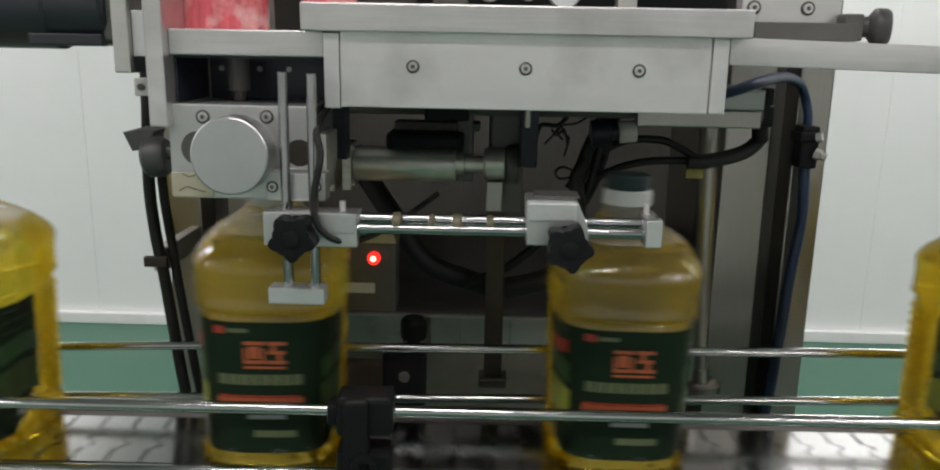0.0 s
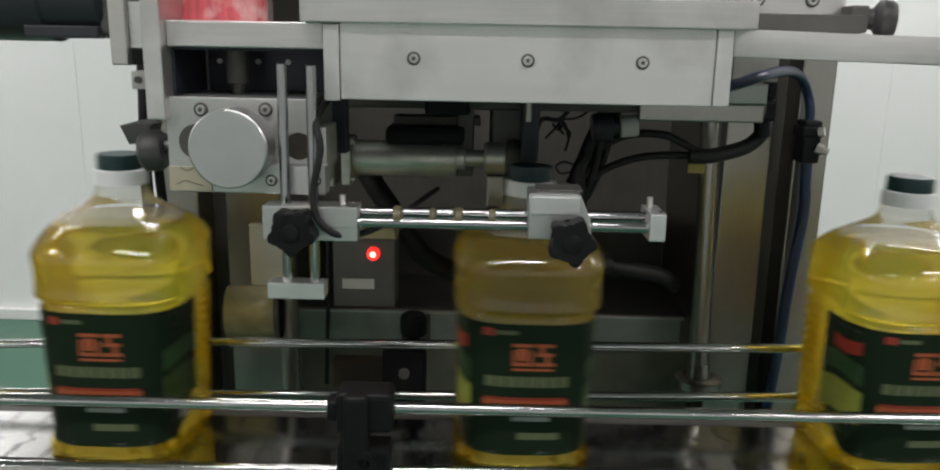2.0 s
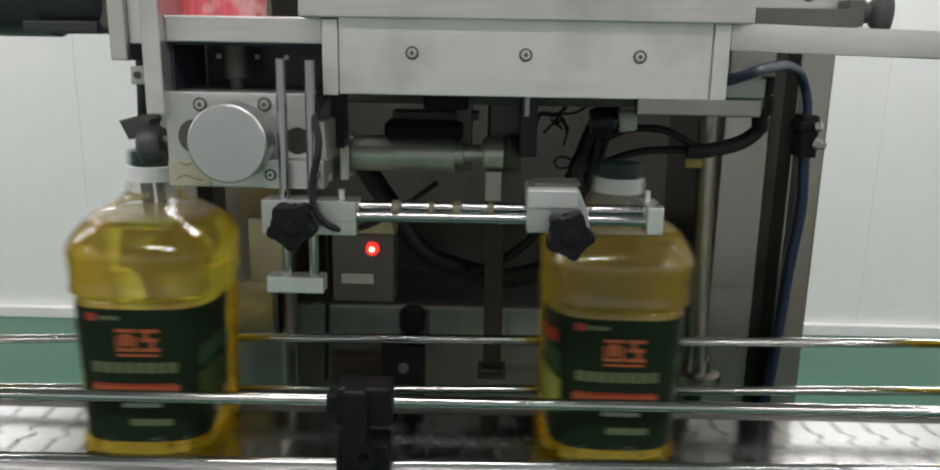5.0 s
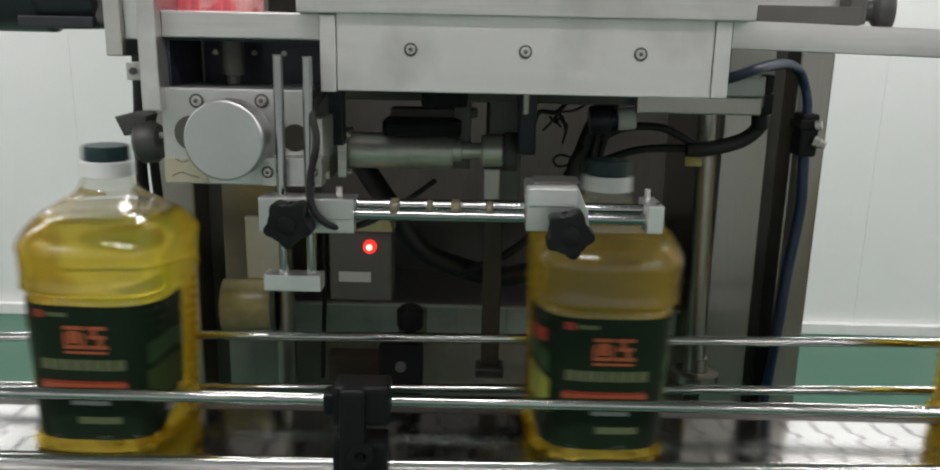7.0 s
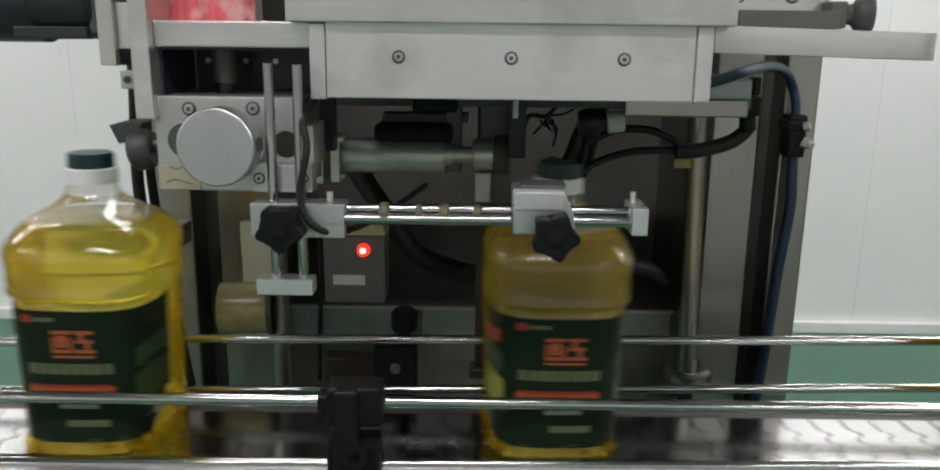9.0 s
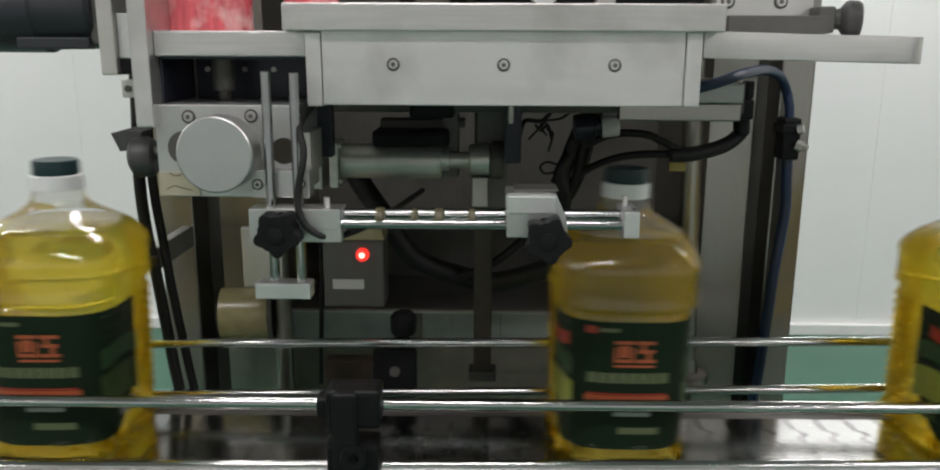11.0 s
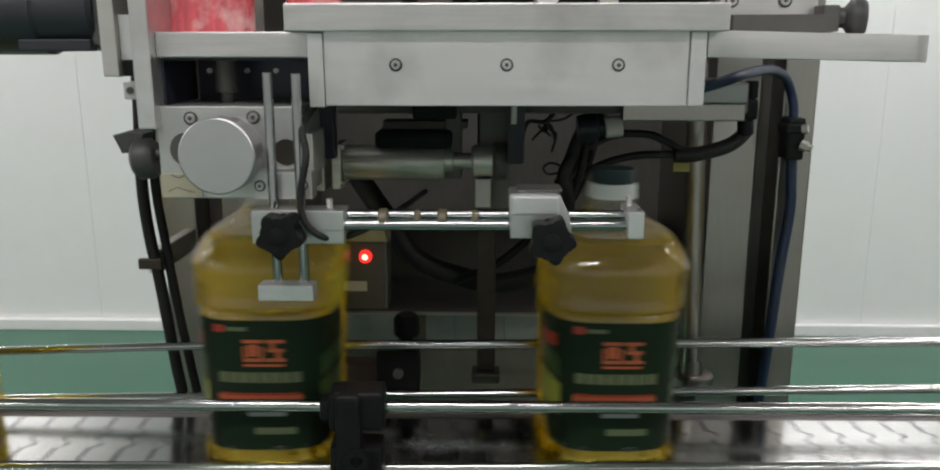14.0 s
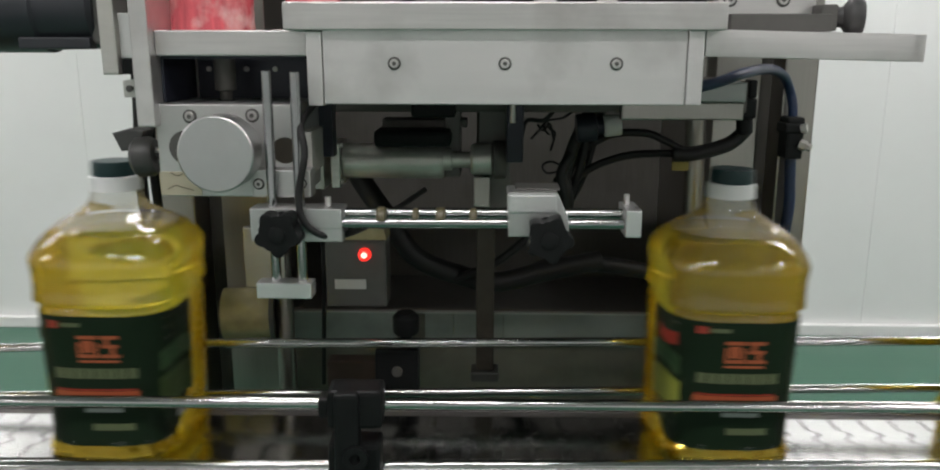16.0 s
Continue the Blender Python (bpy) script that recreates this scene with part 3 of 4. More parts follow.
part("tape_patch", box(-0.2808, -0.2416, 0.7335, 0.7352, 1.2119, 1.2347, 0.0005), YELLOWED, block, "cracked yellowed sticker")
for crack in ([(-0.2704, 0.7334, 1.2340), (-0.2640, 0.7334, 1.2310), (-0.2581, 0.7334, 1.2330)], [(-0.2740, 0.7334, 1.2179), (-0.2660, 0.7334, 1.2215), (-0.2592, 0.7334, 1.2195), (-0.2491, 0.7334, 1.2169)]):
    part("crack", bent(crack, 0.00045, 6, 5), BAND, block, "dark crack in the sticker")
part("lower_jaw", box(-0.1860, -0.1323, 0.712, 0.735, 1.2146, 1.2399, 0.001), CLAMP, block)
socket_screw(-0.1801, 0.7118, 1.2271, block, 0.0036)
socket_screw(-0.1407, 0.7118, 1.2278, block, 0.0036)
part("side_jaw", box(-0.145, -0.137, 0.745, 0.80, 1.232, 1.272, 0.001), ALU_DULL, block)
for x in (-0.1665, -0.1415):
    part("rod", rod((x, 0.706, 1.125), (x, 0.706, 1.330 if x < -0.15 else 1.329), 0.0046, 20), ROD, block, "polished upright rod", smooth=True)

# hand knob and cable clamp beside the block
side_knob = part("side_knob", turned([(0, 0.004), (0.014, 0.004), (0.014, 0.016), (0.020, 0.020), (0.032, 0.020), (0.036, 0.016), (0.036, 0)], (-0.2808, 0.765, 1.2472), (-1, 0, -0.1), 28), WHEEL, machine, "black hand knob on the block's flank", smooth=True)
part("lever", prism([(-0.337, 1.268), (-0.320, 1.2725), (-0.305, 1.270), (-0.312, 1.252), (-0.329, 1.250)], 0.762, 0.790, 0.002), WHEEL, side_knob)
part("stud", rod((-0.300, 0.765, 1.2505), (-0.283, 0.765, 1.2515), 0.0035, 14), STEEL, side_knob, smooth=True)

# sensor bracket in front of the bottles
bracket = thing("sensor_bracket", (-0.0159, 0.7, 1.1204), "twin-rod bracket with aluminium clamps and black knobs", "bracket")
part("clamp", box(-0.1851, -0.1008, 0.694, 0.722, 1.1767, 1.2074, 0.001), CLAMP, bracket, "aluminium clamp block")
part("clamp_step", box(-0.1464, -0.1009, 0.6935, 0.72, 1.1889, 1.2075, 0.001), CLAMP, bracket)
part("foot_bar", box(-0.1829, -0.1316, 0.694, 0.714, 1.1220, 1.1368, 0.001), ALU, bracket)
part("screw", rod((-0.1156, 0.708, 1.2074), (-0.1158, 0.708, 1.2163), 0.003, 12), STEEL, bracket, smooth=True)
star_knob(-0.1527, 0.662, 1.1904, bracket, 0.0215, 0.3)
for z, y in ((1.2000, 0.7125), (1.1935, 0.7000)):
    part("rod", rod((-0.104, y, z), (0.167, y, z + 0.0008), 0.0050, 20), ROD, bracket, "polished round rod", smooth=True)
for x, w, r in ((-0.0702, 0.0083, 0.0105), (-0.0375, 0.0055, 0.0094), (-0.0160, 0.0084, 0.0102), (0.0148, 0.0066, 0.0096)):
    part("band", turned([(0, 0), (0, r - 0.0012), (0.0015, r), (w - 0.0015, r), (w, r - 0.0012), (w, 0)], (x, 0.7060, 1.1972), (1, 0, 0), 20), BAND, bracket, "yellowed band wrapped round the rods", smooth=True)
part("clamp", prism([(0.050, 1.1852), (0.105, 1.1852), (0.1025, 1.2042), (0.094, 1.2237), (0.090, 1.2257), (0.050, 1.2257), (0.0485, 1.2232), (0.050, 1.2042)], 0.684, 0.722, 0.001), CLAMP, bracket, "aluminium clamp with a sloped top")
part("cap_plate", box(0.0492, 0.0942, 0.6835, 0.724, 1.2049, 1.2248, 0.003), ALU, bracket)
part("sensor_top", box(0.056, 0.096, 0.692, 0.722, 1.2255, 1.2280, 0.001), DARK_STEEL, bracket, "dark sensor on the clamp")
part("indicator", turned([(0, 0.002), (0.002, 0.002), (0.002, 0)], (0.0700, 0.71, 1.2258), (0, 0, 1), 12), LED_GREEN, bracket, "small lit green lamp")
star_knob(0.0851, 0.655, 1.1886, bracket, 0.0215, 0.1)
part("end_block", box(0.1554, 0.1695, 0.69, 0.736, 1.1838, 1.2083, 0.001), ALU, bracket)
part("set_screw", turned([(0, 0.0022), (0.002, 0.0022), (0.002, 0)], (0.1660, 0.700, 1.2080), (0, 0, 1), 10), DARK_STEEL, bracket)
part("screw", rod((0.1605, 0.722, 1.2083), (0.1603, 0.722, 1.2178), 0.0028, 12), STEEL, bracket, smooth=True)


# ---- inner works behind the bottles ----
shaft = thing("drive_shaft", (-0.0810, 0.98, 1.1991), "grey turned metal shaft across the machine", "shaft")
part("sleeve", turned([(0, 0), (0, 0.0205), (0.002, 0.0217), (0.122, 0.0217), (0.124, 0.0205), (0.124, 0)], (-0.1487, 0.98, 1.2125), (1, 0, 0), 40), SHAFT, shaft, smooth=True)
part("neck", turned([(0, 0), (0, 0.0135), (0.010, 0.0135), (0.011, 0.0100), (0.034, 0.0100), (0.034, 0)], (-0.0247, 0.98, 1.2142), (1, 0, 0), 28), SHAFT, shaft, smooth=True)
part("collar", rod((0.0090, 0.98, 1.2145), (0.0372, 0.98, 1.2148), 0.0195, 36), SHAFT, shaft, smooth=True)
part("flange", box(-0.1600, -0.1493, 0.95, 1.01, 1.1828, 1.2374, 0.002), SHAFT, shaft)
part("back_plate", box(-0.1860, -0.1720, 0.965, 1.02, 1.1780, 1.2460, 0.002), ALU_DULL, shaft)
part("pin", rod((-0.1800, 0.944, 1.2331), (-0.1570, 0.944, 1.2337), 0.0026, 12), STEEL, shaft, "thin bright pin", smooth=True)
for z in (1.190, 1.2335):
    part("bolt_head", rod((-0.1493, 0.955, z), (-0.1445, 0.955, z), 0.0030, 10), SHAFT, shaft, smooth=True)
part("end_flange", turned([(0, 0), (0, 0.0225), (0.0015, 0.0235), (0.0135, 0.0235), (0.015, 0.0225), (0.015, 0)], (0.0372, 0.98, 1.2142), (1, 0, 0), 36), STEEL_IN, shaft, smooth=True)
part("hanger", box(0.0130, 0.0330, 0.972, 0.986, 1.1560, 1.1940, 0.002), STEEL_V, shaft, "worn hanging plate")
part("cover", box(-0.1085, -0.0150, 0.955, 1.035, 1.2318, 1.2520, 0.006), BLACK, shaft, "black cover over the sleeve")
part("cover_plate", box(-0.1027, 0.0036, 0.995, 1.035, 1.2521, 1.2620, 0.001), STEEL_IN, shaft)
part("gear_case", box(-0.0605, -0.0084, 0.935, 0.965, 1.2690, 1.2990, 0.004), BLACK, shaft, "black gear case under the beam")
part("motor_block", box(0.0521, 0.0723, 0.940, 0.975, 1.2159, 1.2990, 0.003), NAVY, shaft, "dark blue hanging cylinder")
part("air_fitting", rod((0.0590, 0.934, 1.2640), (0.0590, 0.934, 1.2990), 0.0036, 14), ALU_DULL, shaft, smooth=True)
part("bearing", box(-0.0244, -0.0045, 0.990, 1.04, 1.1903, 1.2800, 0.002), DARK_STEEL, shaft)
part("bearing", box(0.0182, 0.0581, 0.99, 1.04, 1.1513, 1.3010, 0.002), DARK_STEEL, shaft)

sensor = thing("photo_sensor", (-0.1375, 0.98, 1.0491), "small dark sensor box with a lit red lamp", "sensor")
part("case", box(-0.1792, -0.1000, 0.985, 1.03, 1.0192, 1.1106, 0.003), DARK_STEEL, sensor)
part("core", turned([(0, 0.0040), (-0.002, 0.003), (-0.002, 0)], (-0.1275, 0.9785, 1.0905), (0, 1, 0), 20), LED_CORE, sensor, "glaring lamp core", smooth=True)
part("lens", turned([(0, 0.0085), (-0.006, 0.0078), (-0.007, 0)], (-0.1273, 0.985, 1.0905), (0, 1, 0), 24), LED_RED, sensor, "lit red lens", smooth=True)
part("sticker", box(-0.1671, -0.1265, 0.9835, 0.985, 1.0440, 1.0569, 0), STICKER, sensor, "pale type plate")
part("hood", prism([(-0.158, 1.111), (-0.098, 1.111), (-0.102, 1.126), (-0.118, 1.128)], 0.978, 1.02, 0.001), TAPE, sensor, "yellowed wedge-shaped hood")

tape_roll = thing("tape_roll", (-0.3008, 1.08, 0.9278), "beige tape roll on a dark hub", "tape roll")
part("tape", turned([(0, 0.018), (0, 0.036), (0.066, 0.036), (0.066, 0.018)], (-0.3410, 1.065, 0.9820), (1, 0.1, 0), 36), TAPE, tape_roll, smooth=True)
part("disc", turned([(0, 0), (0, 0.042), (0.006, 0.042), (0.006, 0)], (-0.2750, 1.075, 0.9827), (1, 0.1, 0), 36), DARK_STEEL, tape_roll, smooth=True)
part("arm", box(-0.3408, -0.2522, 1.08, 1.1, 0.9526, 0.9625, 0.002), DARK_STEEL, tape_roll)

# ---- film feed on top of the head ----
feed = thing("film_feed", (0.105, 0.93, 1.351), "dark film feed with rollers behind the top beam", "film feed")
part("back_plate", box(-0.0728, 0.2840, 0.960, 0.972, 1.351, 1.520, 0.002), BLACK, feed)
part("bed", box(-0.0728, 0.2840, 0.862, 0.959, 1.351, 1.3880, 0.002), DARK_STEEL, feed)
part("post", box(0.1509, 0.1715, 0.905, 0.925, 1.3882, 1.520, 0.001), ALU_DULL, feed, "aluminium post")
part("side_box", box(-0.0489, -0.0116, 0.900, 0.930, 1.3882, 1.4045, 0.002), STEEL_IN, feed)
for x, z, r in ((0.0933, 1.4140, 0.0170), (0.0120, 1.4180, 0.0150)):
    roller = part("roller", turned([(0, 0.004), (0, r), (0.002, r + 0.001), (0.004, r), (0.030, r), (0.030, 0.004)], (x, 0.905, z), (0, 1, 0), 32), RING, feed, "white plastic roller", smooth=True)
    part("axle", turned([(0, 0), (0, 0.0045), (0.036, 0.0045), (0.036, 0)], (x, 0.902, z), (0, 1, 0), 16), DARK_STEEL, roller, smooth=True)
part("wing_nut", prism([(0.044, 1.4080), (0.0475, 1.4050), (0.053, 1.4030), (0.058, 1.4040), (0.0575, 1.4065), (0.053, 1.4075), (0.049, 1.4100)], 0.900, 0.906, 0.001), STEEL, feed, "bright wing nut")

# ---- film rolls and motor on the head ----
for x, y, z, r, name in ((-0.2505, 0.815, 1.3660, 0.0445, "film_roll"), (-0.1415, 0.80, 1.3870, 0.027, "film_roll")):
    roll = thing(name, (x, y, z), "roll of glossy pink printed film on end", "film roll", "film rolls")
    wound = [(0, 0.012), (0, r)] + [(0.004 + 0.006 * i, r - 0.0006 * (i % 2)) for i in range(22)] + [(0.136, 0.012)]
    part("film", turned(wound, (x, y, z), (0, 0, 1), 48), FILM, roll, smooth=True)
    part("core", turned([(0, 0.010), (0.14, 0.010), (0.14, 0)], (x, y, z), (0, 0, 1), 24), FILM_CORE, roll, smooth=True)
motor = thing("drive_motor", (-0.4115, 0.82, 1.3218), "black enamelled gear motor on the machine's flank", "motor")
part("body", turned([(0, 0), (0, 0.036), (0.004, 0.040), (0.055, 0.041), (0.058, 0.044), (0.16, 0.044), (0.162, 0)], (-0.3563, 0.82, 1.3881), (-1, 0, 0), 48), MOTOR, motor, smooth=True)
part("foot", box(-0.4321, -0.3600, 0.785, 0.8, 1.3477, 1.3595, 0.002), MOTOR, motor)
part("flange", box(-0.3605, -0.3312, 0.79, 0.85, 1.3527, 1.4218, 0.003), DARK_STEEL, motor)

# ---- cables and hoses ----
def cable(points, r, mat, label, group="cables"):
    c = thing("cable", points[0], label, "cable", group)
    part("sheath", bent(points, r), mat, c, smooth=True)
    return c


cable([(-0.4089, 1, 1.3319), (-0.4114, 1, 1.2636), (-0.4144, 1, 1.2181), (-0.4152, 1, 1.1628), (-0.4110, 1, 1.1065), (-0.4042, 1, 1.0582), (-0.3980, 1, 0.9990), (-0.3907, 1, 0.9309), (-0.3834, 1, 0.8620), (-0.3794, 1, 0.7000)], 0.0075, RUBBER, "thick black cable bundle beside the machine")
cable([(-0.3989, 1.012, 1.3321), (-0.4016, 1.012, 1.2727), (-0.4043, 1.012, 1.2173), (-0.4021, 1.012, 1.1551), (-0.3971, 1.012, 1.1067), (-0.3921, 1.012, 1.0554), (-0.3850, 1.012, 0.9962), (-0.3757, 1.012, 0.9271), (-0.3685, 1.012, 0.8620), (-0.3655, 1.012, 0.7000)], 0.0060, RUBBER, "black cable tied into the bundle beside the machine")
cable([(-0.1423, 0.8, 1.2973), (-0.1379, 0.71, 1.2824), (-0.1318, 0.692, 1.2577), (-0.1381, 0.69, 1.2229), (-0.1346, 0.688, 1.1981), (-0.1184, 0.695, 1.1825), (-0.0941, 0.72, 1.1809), (-0.0647, 0.8, 1.1863), (-0.0428, 0.9, 1.1897)], 0.0032, RUBBER, "thin black cable looped over the clamp")
cable([(0.2300, 0.920, 1.2960), (0.2711, 0.925, 1.3063), (0.2928, 0.93, 1.3116), (0.3209, 0.945, 1.3194), (0.3555, 0.99, 1.3238), (0.3936, 1.05, 1.3230), (0.4271, 1.1, 1.3129), (0.4440, 1.12, 1.2934), (0.4500, 1.12, 1.2711), (0.4510, 1.12, 1.2488)], 0.0065, HOSE, "dark blue air hose bent over the column")
cable([(0.4520, 1.12, 1.2186), (0.4550, 1.12, 1.1683), (0.4568, 1.12, 1.1261), (0.4494, 1.12, 1.0385), (0.4442, 1.12, 0.9469), (0.4376, 1.12, 0.8560), (0.4204, 1.12, 0.7000)], 0.0080, HOSE, "dark blue air hose running down the column")
cable([(0.3610, 1.046, 1.2700), (0.3640, 1.05, 1.2600), (0.3638, 1.05, 1.2511), (0.3419, 1.05, 1.2306), (0.2926, 1.05, 1.2187), (0.2642, 1.05, 1.2302), (0.2367, 1.05, 1.2407), (0.1895, 1.05, 1.2379), (0.1439, 1.05, 1.2101), (0.1205, 1.05, 1.1747)], 0.0050, RUBBER, "black cable inside the machine")
cable([(0.3600, 1.038, 1.2640), (0.3625, 1.042, 1.2560), (0.3627, 1.042, 1.2450), (0.3418, 1.042, 1.2266), (0.3006, 1.042, 1.2148), (0.2724, 1.042, 1.2133)], 0.0090, RUBBER, "black corrugated cable sagging inside the machine")
cable([(0.2957, 1.05, 1.2147), (0.2222, 1.05, 1.2124), (0.1752, 1.05, 1.1986), (0.1445, 1.05, 1.1781), (0.1160, 1.05, 1.1526)], 0.0050, RUBBER, "black cable inside the machine")
cable([(0.0703, 1, 1.2267), (0.0777, 1, 1.2598), (0.0997, 1, 1.2612), (0.1144, 1, 1.2765), (0.1276, 1.02, 1.2877)], 0.0028, RUBBER, "thin black wire inside the machine")
cable([(0.1583, 1.06, 1.3036), (0.1560, 1.06, 1.2434), (0.1358, 1.06, 1.1730), (0.1141, 1.08, 1.1026)], 0.0045, RUBBER, "thin black cable inside the machine")
cable([(0.1743, 1.048, 1.3036), (0.1610, 1.048, 1.2434), (0.1458, 1.048, 1.1730), (0.1131, 1.068, 1.1026)], 0.0055, RUBBER, "thin black cable inside the machine")
cable([(0.1803, 1.064, 1.3036), (0.1725, 1.064, 1.2434), (0.1468, 1.064, 1.1730), (0.1196, 1.084, 1.1026)], 0.004, RUBBER, "thin black cable inside the machine")
cable([(0.1923, 1.054, 1.3036), (0.1745, 1.054, 1.2434), (0.1548, 1.054, 1.1730), (0.1176, 1.074, 1.1026)], 0.0035, RUBBER, "thin black cable inside the machine")
cable([(-0.1658, 1.1, 1.1977), (-0.1374, 1.09, 1.1564), (-0.1121, 1.08, 1.1230), (-0.0712, 1.08, 1.0639), (-0.0116, 1.09, 1.0349), (0.0447, 1.1, 1.0217), (0.1149, 1.12, 1.0327), (0.1954, 1.14, 1.0439)], 0.015, RUBBER, "black corrugated hose hanging inside the machine")
cable([(-0.0158, 1.08, 1.0309), (0.0430, 1.06, 1.0616), (0.1020, 1.06, 1.1124), (0.1314, 1.06, 1.1429)], 0.006, RUBBER, "black cable inside the machine")
cable([(0.0664, 1.16, 1.0021), (0.1154, 1.14, 1.0328), (0.1854, 1.14, 1.0388), (0.2664, 1.15, 1.0249), (0.2972, 1.16, 1.0053)], 0.012, RUBBER, "black corrugated hose lying inside the machine")
cable([(0.1603, 1.038, 1.290), (0.1590, 1.038, 1.2600), (0.1484, 1.036, 1.2420), (0.1380, 1.034, 1.2150), (0.1310, 1.034, 1.1878), (0.1356, 1.036, 1.1485), (0.1340, 1.05, 1.1200)], 0.0085, RUBBER, "thick taped cable bundle inside the machine")
cable([(0.1400, 1.030, 1.2150), (0.1290, 1.026, 1.2000), (0.1260, 1.026, 1.1840), (0.1350, 1.028, 1.1620)], 0.0075, RUBBER, "thick taped cable bundle inside the machine")
cable([(0.1260, 1.026, 1.1980), (0.1207, 1.022, 1.2035), (0.1089, 1.020, 1.2066), (0.1005, 1.020, 1.2003), (0.1069, 1.022, 1.1916), (0.1225, 1.026, 1.1933)], 0.0015, RUBBER, "thin wire curled into a loop")
for points in ([(0.0840, 1.0, 1.2380), (0.0958, 1.005, 1.2500), (0.1046, 1.01, 1.2600), (0.1250, 1.01, 1.2640), (0.1480, 1.02, 1.2790)],
               [(0.1046, 1.01, 1.2610), (0.1080, 1.01, 1.2500), (0.1149, 1.01, 1.2440), (0.1100, 1.01, 1.2220)],
               [(0.0920, 1.004, 1.2560), (0.1000, 1.006, 1.2480), (0.1080, 1.008, 1.2560), (0.1130, 1.008, 1.2380)],
               [(0.1060, 1.014, 1.2640), (0.1010, 1.012, 1.2510), (0.1075, 1.01, 1.2420)]):
    cable(points, 0.0015, RUBBER, "thin black wire hanging in a tangle")
cable([(-0.2270, 1.2, 1.0600), (-0.2275, 1.2, 0.9800), (-0.2310, 1.2, 0.9000), (-0.2345, 1.2, 0.8177)], 0.0035, RUBBER, "thin black cable hanging down to the base")
clip = thing("cable_clip", (-0.409, 1.02, 1.076), "brown metal clip that holds the cable bundle", "clip")
part("plate", box(-0.4170, -0.4020, 1.000, 1.1399, 1.0609, 1.0917, 0.002), ALU_DULL, clip)
part("strap", box(-0.4260, -0.3960, 0.9900, 0.9985, 1.0690, 1.0830, 0.002), RUST, clip)
valve = thing("hose_valve", (0.455, 1.12, 1.20), "black air valve with a metal nut", "valve")
part("body", box(0.438, 0.462, 1.100, 1.134, 1.200, 1.258, 0.004), BLACK, valve)
part("collar", box(0.435, 0.465, 1.098, 1.136, 1.236, 1.250, 0.003), BLACK, valve)
part("nut", turned([(0, 0.0075), (0.009, 0.0075), (0.010, 0.005), (0.016, 0.005), (0.016, 0)], (0.456, 1.098, 1.222), (0.8, -0.5, -0.3), 6), ALU_DULL, valve, "steel hex nut")
part("nut", turned([(0, 0.006), (0.008, 0.006), (0.008, 0)], (0.456, 1.098, 1.243), (0.8, -0.5, 0.2), 6), ALU_DULL, valve, "steel hex nut")
connector = thing("cable_connector", (0.372, 1.05, 1.25), "black plug where the cables leave the head", "connector")
part("shell", box(0.3450, 0.3700, 1.02, 1.05, 1.262, 1.288, 0.004), BLACK, connector)
part("boot", box(0.3590, 0.3690, 1.022, 1.048, 1.2882, 1.311, 0.003), BLACK, connector)
part("gland", rod((0.3610, 1.036, 1.242), (0.3590, 1.036, 1.264), 0.0105, 20), BLACK, connector, smooth=True)


# ---- the bottles ----
POWER = 3.5
STATIONS = [(0.000, 0.0655, 0.0805), (0.002, 0.069, 0.0840), (0.006, 0.0710, 0.0853), (0.014, 0.0718, 0.0855), (0.060, 0.0728, 0.0862), (0.120, 0.0742, 0.0866),
            (0.166, 0.0757, 0.0870), (0.170, 0.0752, 0.0866), (0.1735, 0.0735, 0.0848), (0.176, 0.0780, 0.0878), (0.1785, 0.0812, 0.0893), (0.181, 0.0814, 0.0893), (0.185, 0.0808, 0.0886), (0.195, 0.0806, 0.0882),
            (0.210, 0.0811, 0.0884), (0.216, 0.0819, 0.0889), (0.220, 0.0826, 0.0892), (0.224, 0.0823, 0.0886), (0.229, 0.0810, 0.0868), (0.235, 0.0785, 0.0830), (0.241, 0.0748, 0.0770), (0.247, 0.0698, 0.0702),
            (0.253, 0.0625, 0.0618), (0.259, 0.0530, 0.0522), (0.265, 0.0432, 0.0426), (0.271, 0.0344, 0.0340), (0.278, 0.0282, 0.0282), (0.285, 0.0260, 0.0260), (0.304, 0.0245, 0.0245)]


def girth(z):
    for (z0, a0, b0), (z1, a1, b1) in zip(STATIONS, STATIONS[1:]):
        if z <= z1:
            k = max(0.0, (z - z0) / (z1 - z0))
            return a0 + (a1 - a0) * k, b0 + (b1 - b0) * k
    return STATIONS[-1][1:]


def power_at(z):
    if z < 0.222:
        return POWER
    return max(2.0, POWER - (POWER - 2.0) * (z - 0.222) / 0.046)


def ring_at(z, grow=0.0, seg=72, ribs=True):
    a, b = girth(z)
    n = power_at(z)
    out = []
    for i in range(seg):
        t = 2 * math.pi * i / seg
        c, s = math.cos(t), math.sin(t)
        x = math.copysign(abs(c) ** (2 / n), c)
        y = math.copysign(abs(s) ** (2 / n), s)
        rib = 0.0
        if ribs and 0.008 < z < 0.164 and abs(y) < 0.93 and abs(x) > 0.6:
            rib = 0.0024 * math.sin(2 * math.pi * z / 0.012) * (1 if abs(y) < 0.8 else 0.5)
        if ribs and z < 0.022:
            rib = 0.0022 * math.sin(16 * t)
        out.append((x * (a + grow + rib), y * (b + grow + (rib if z < 0.022 else 0.0)), z))
    return out


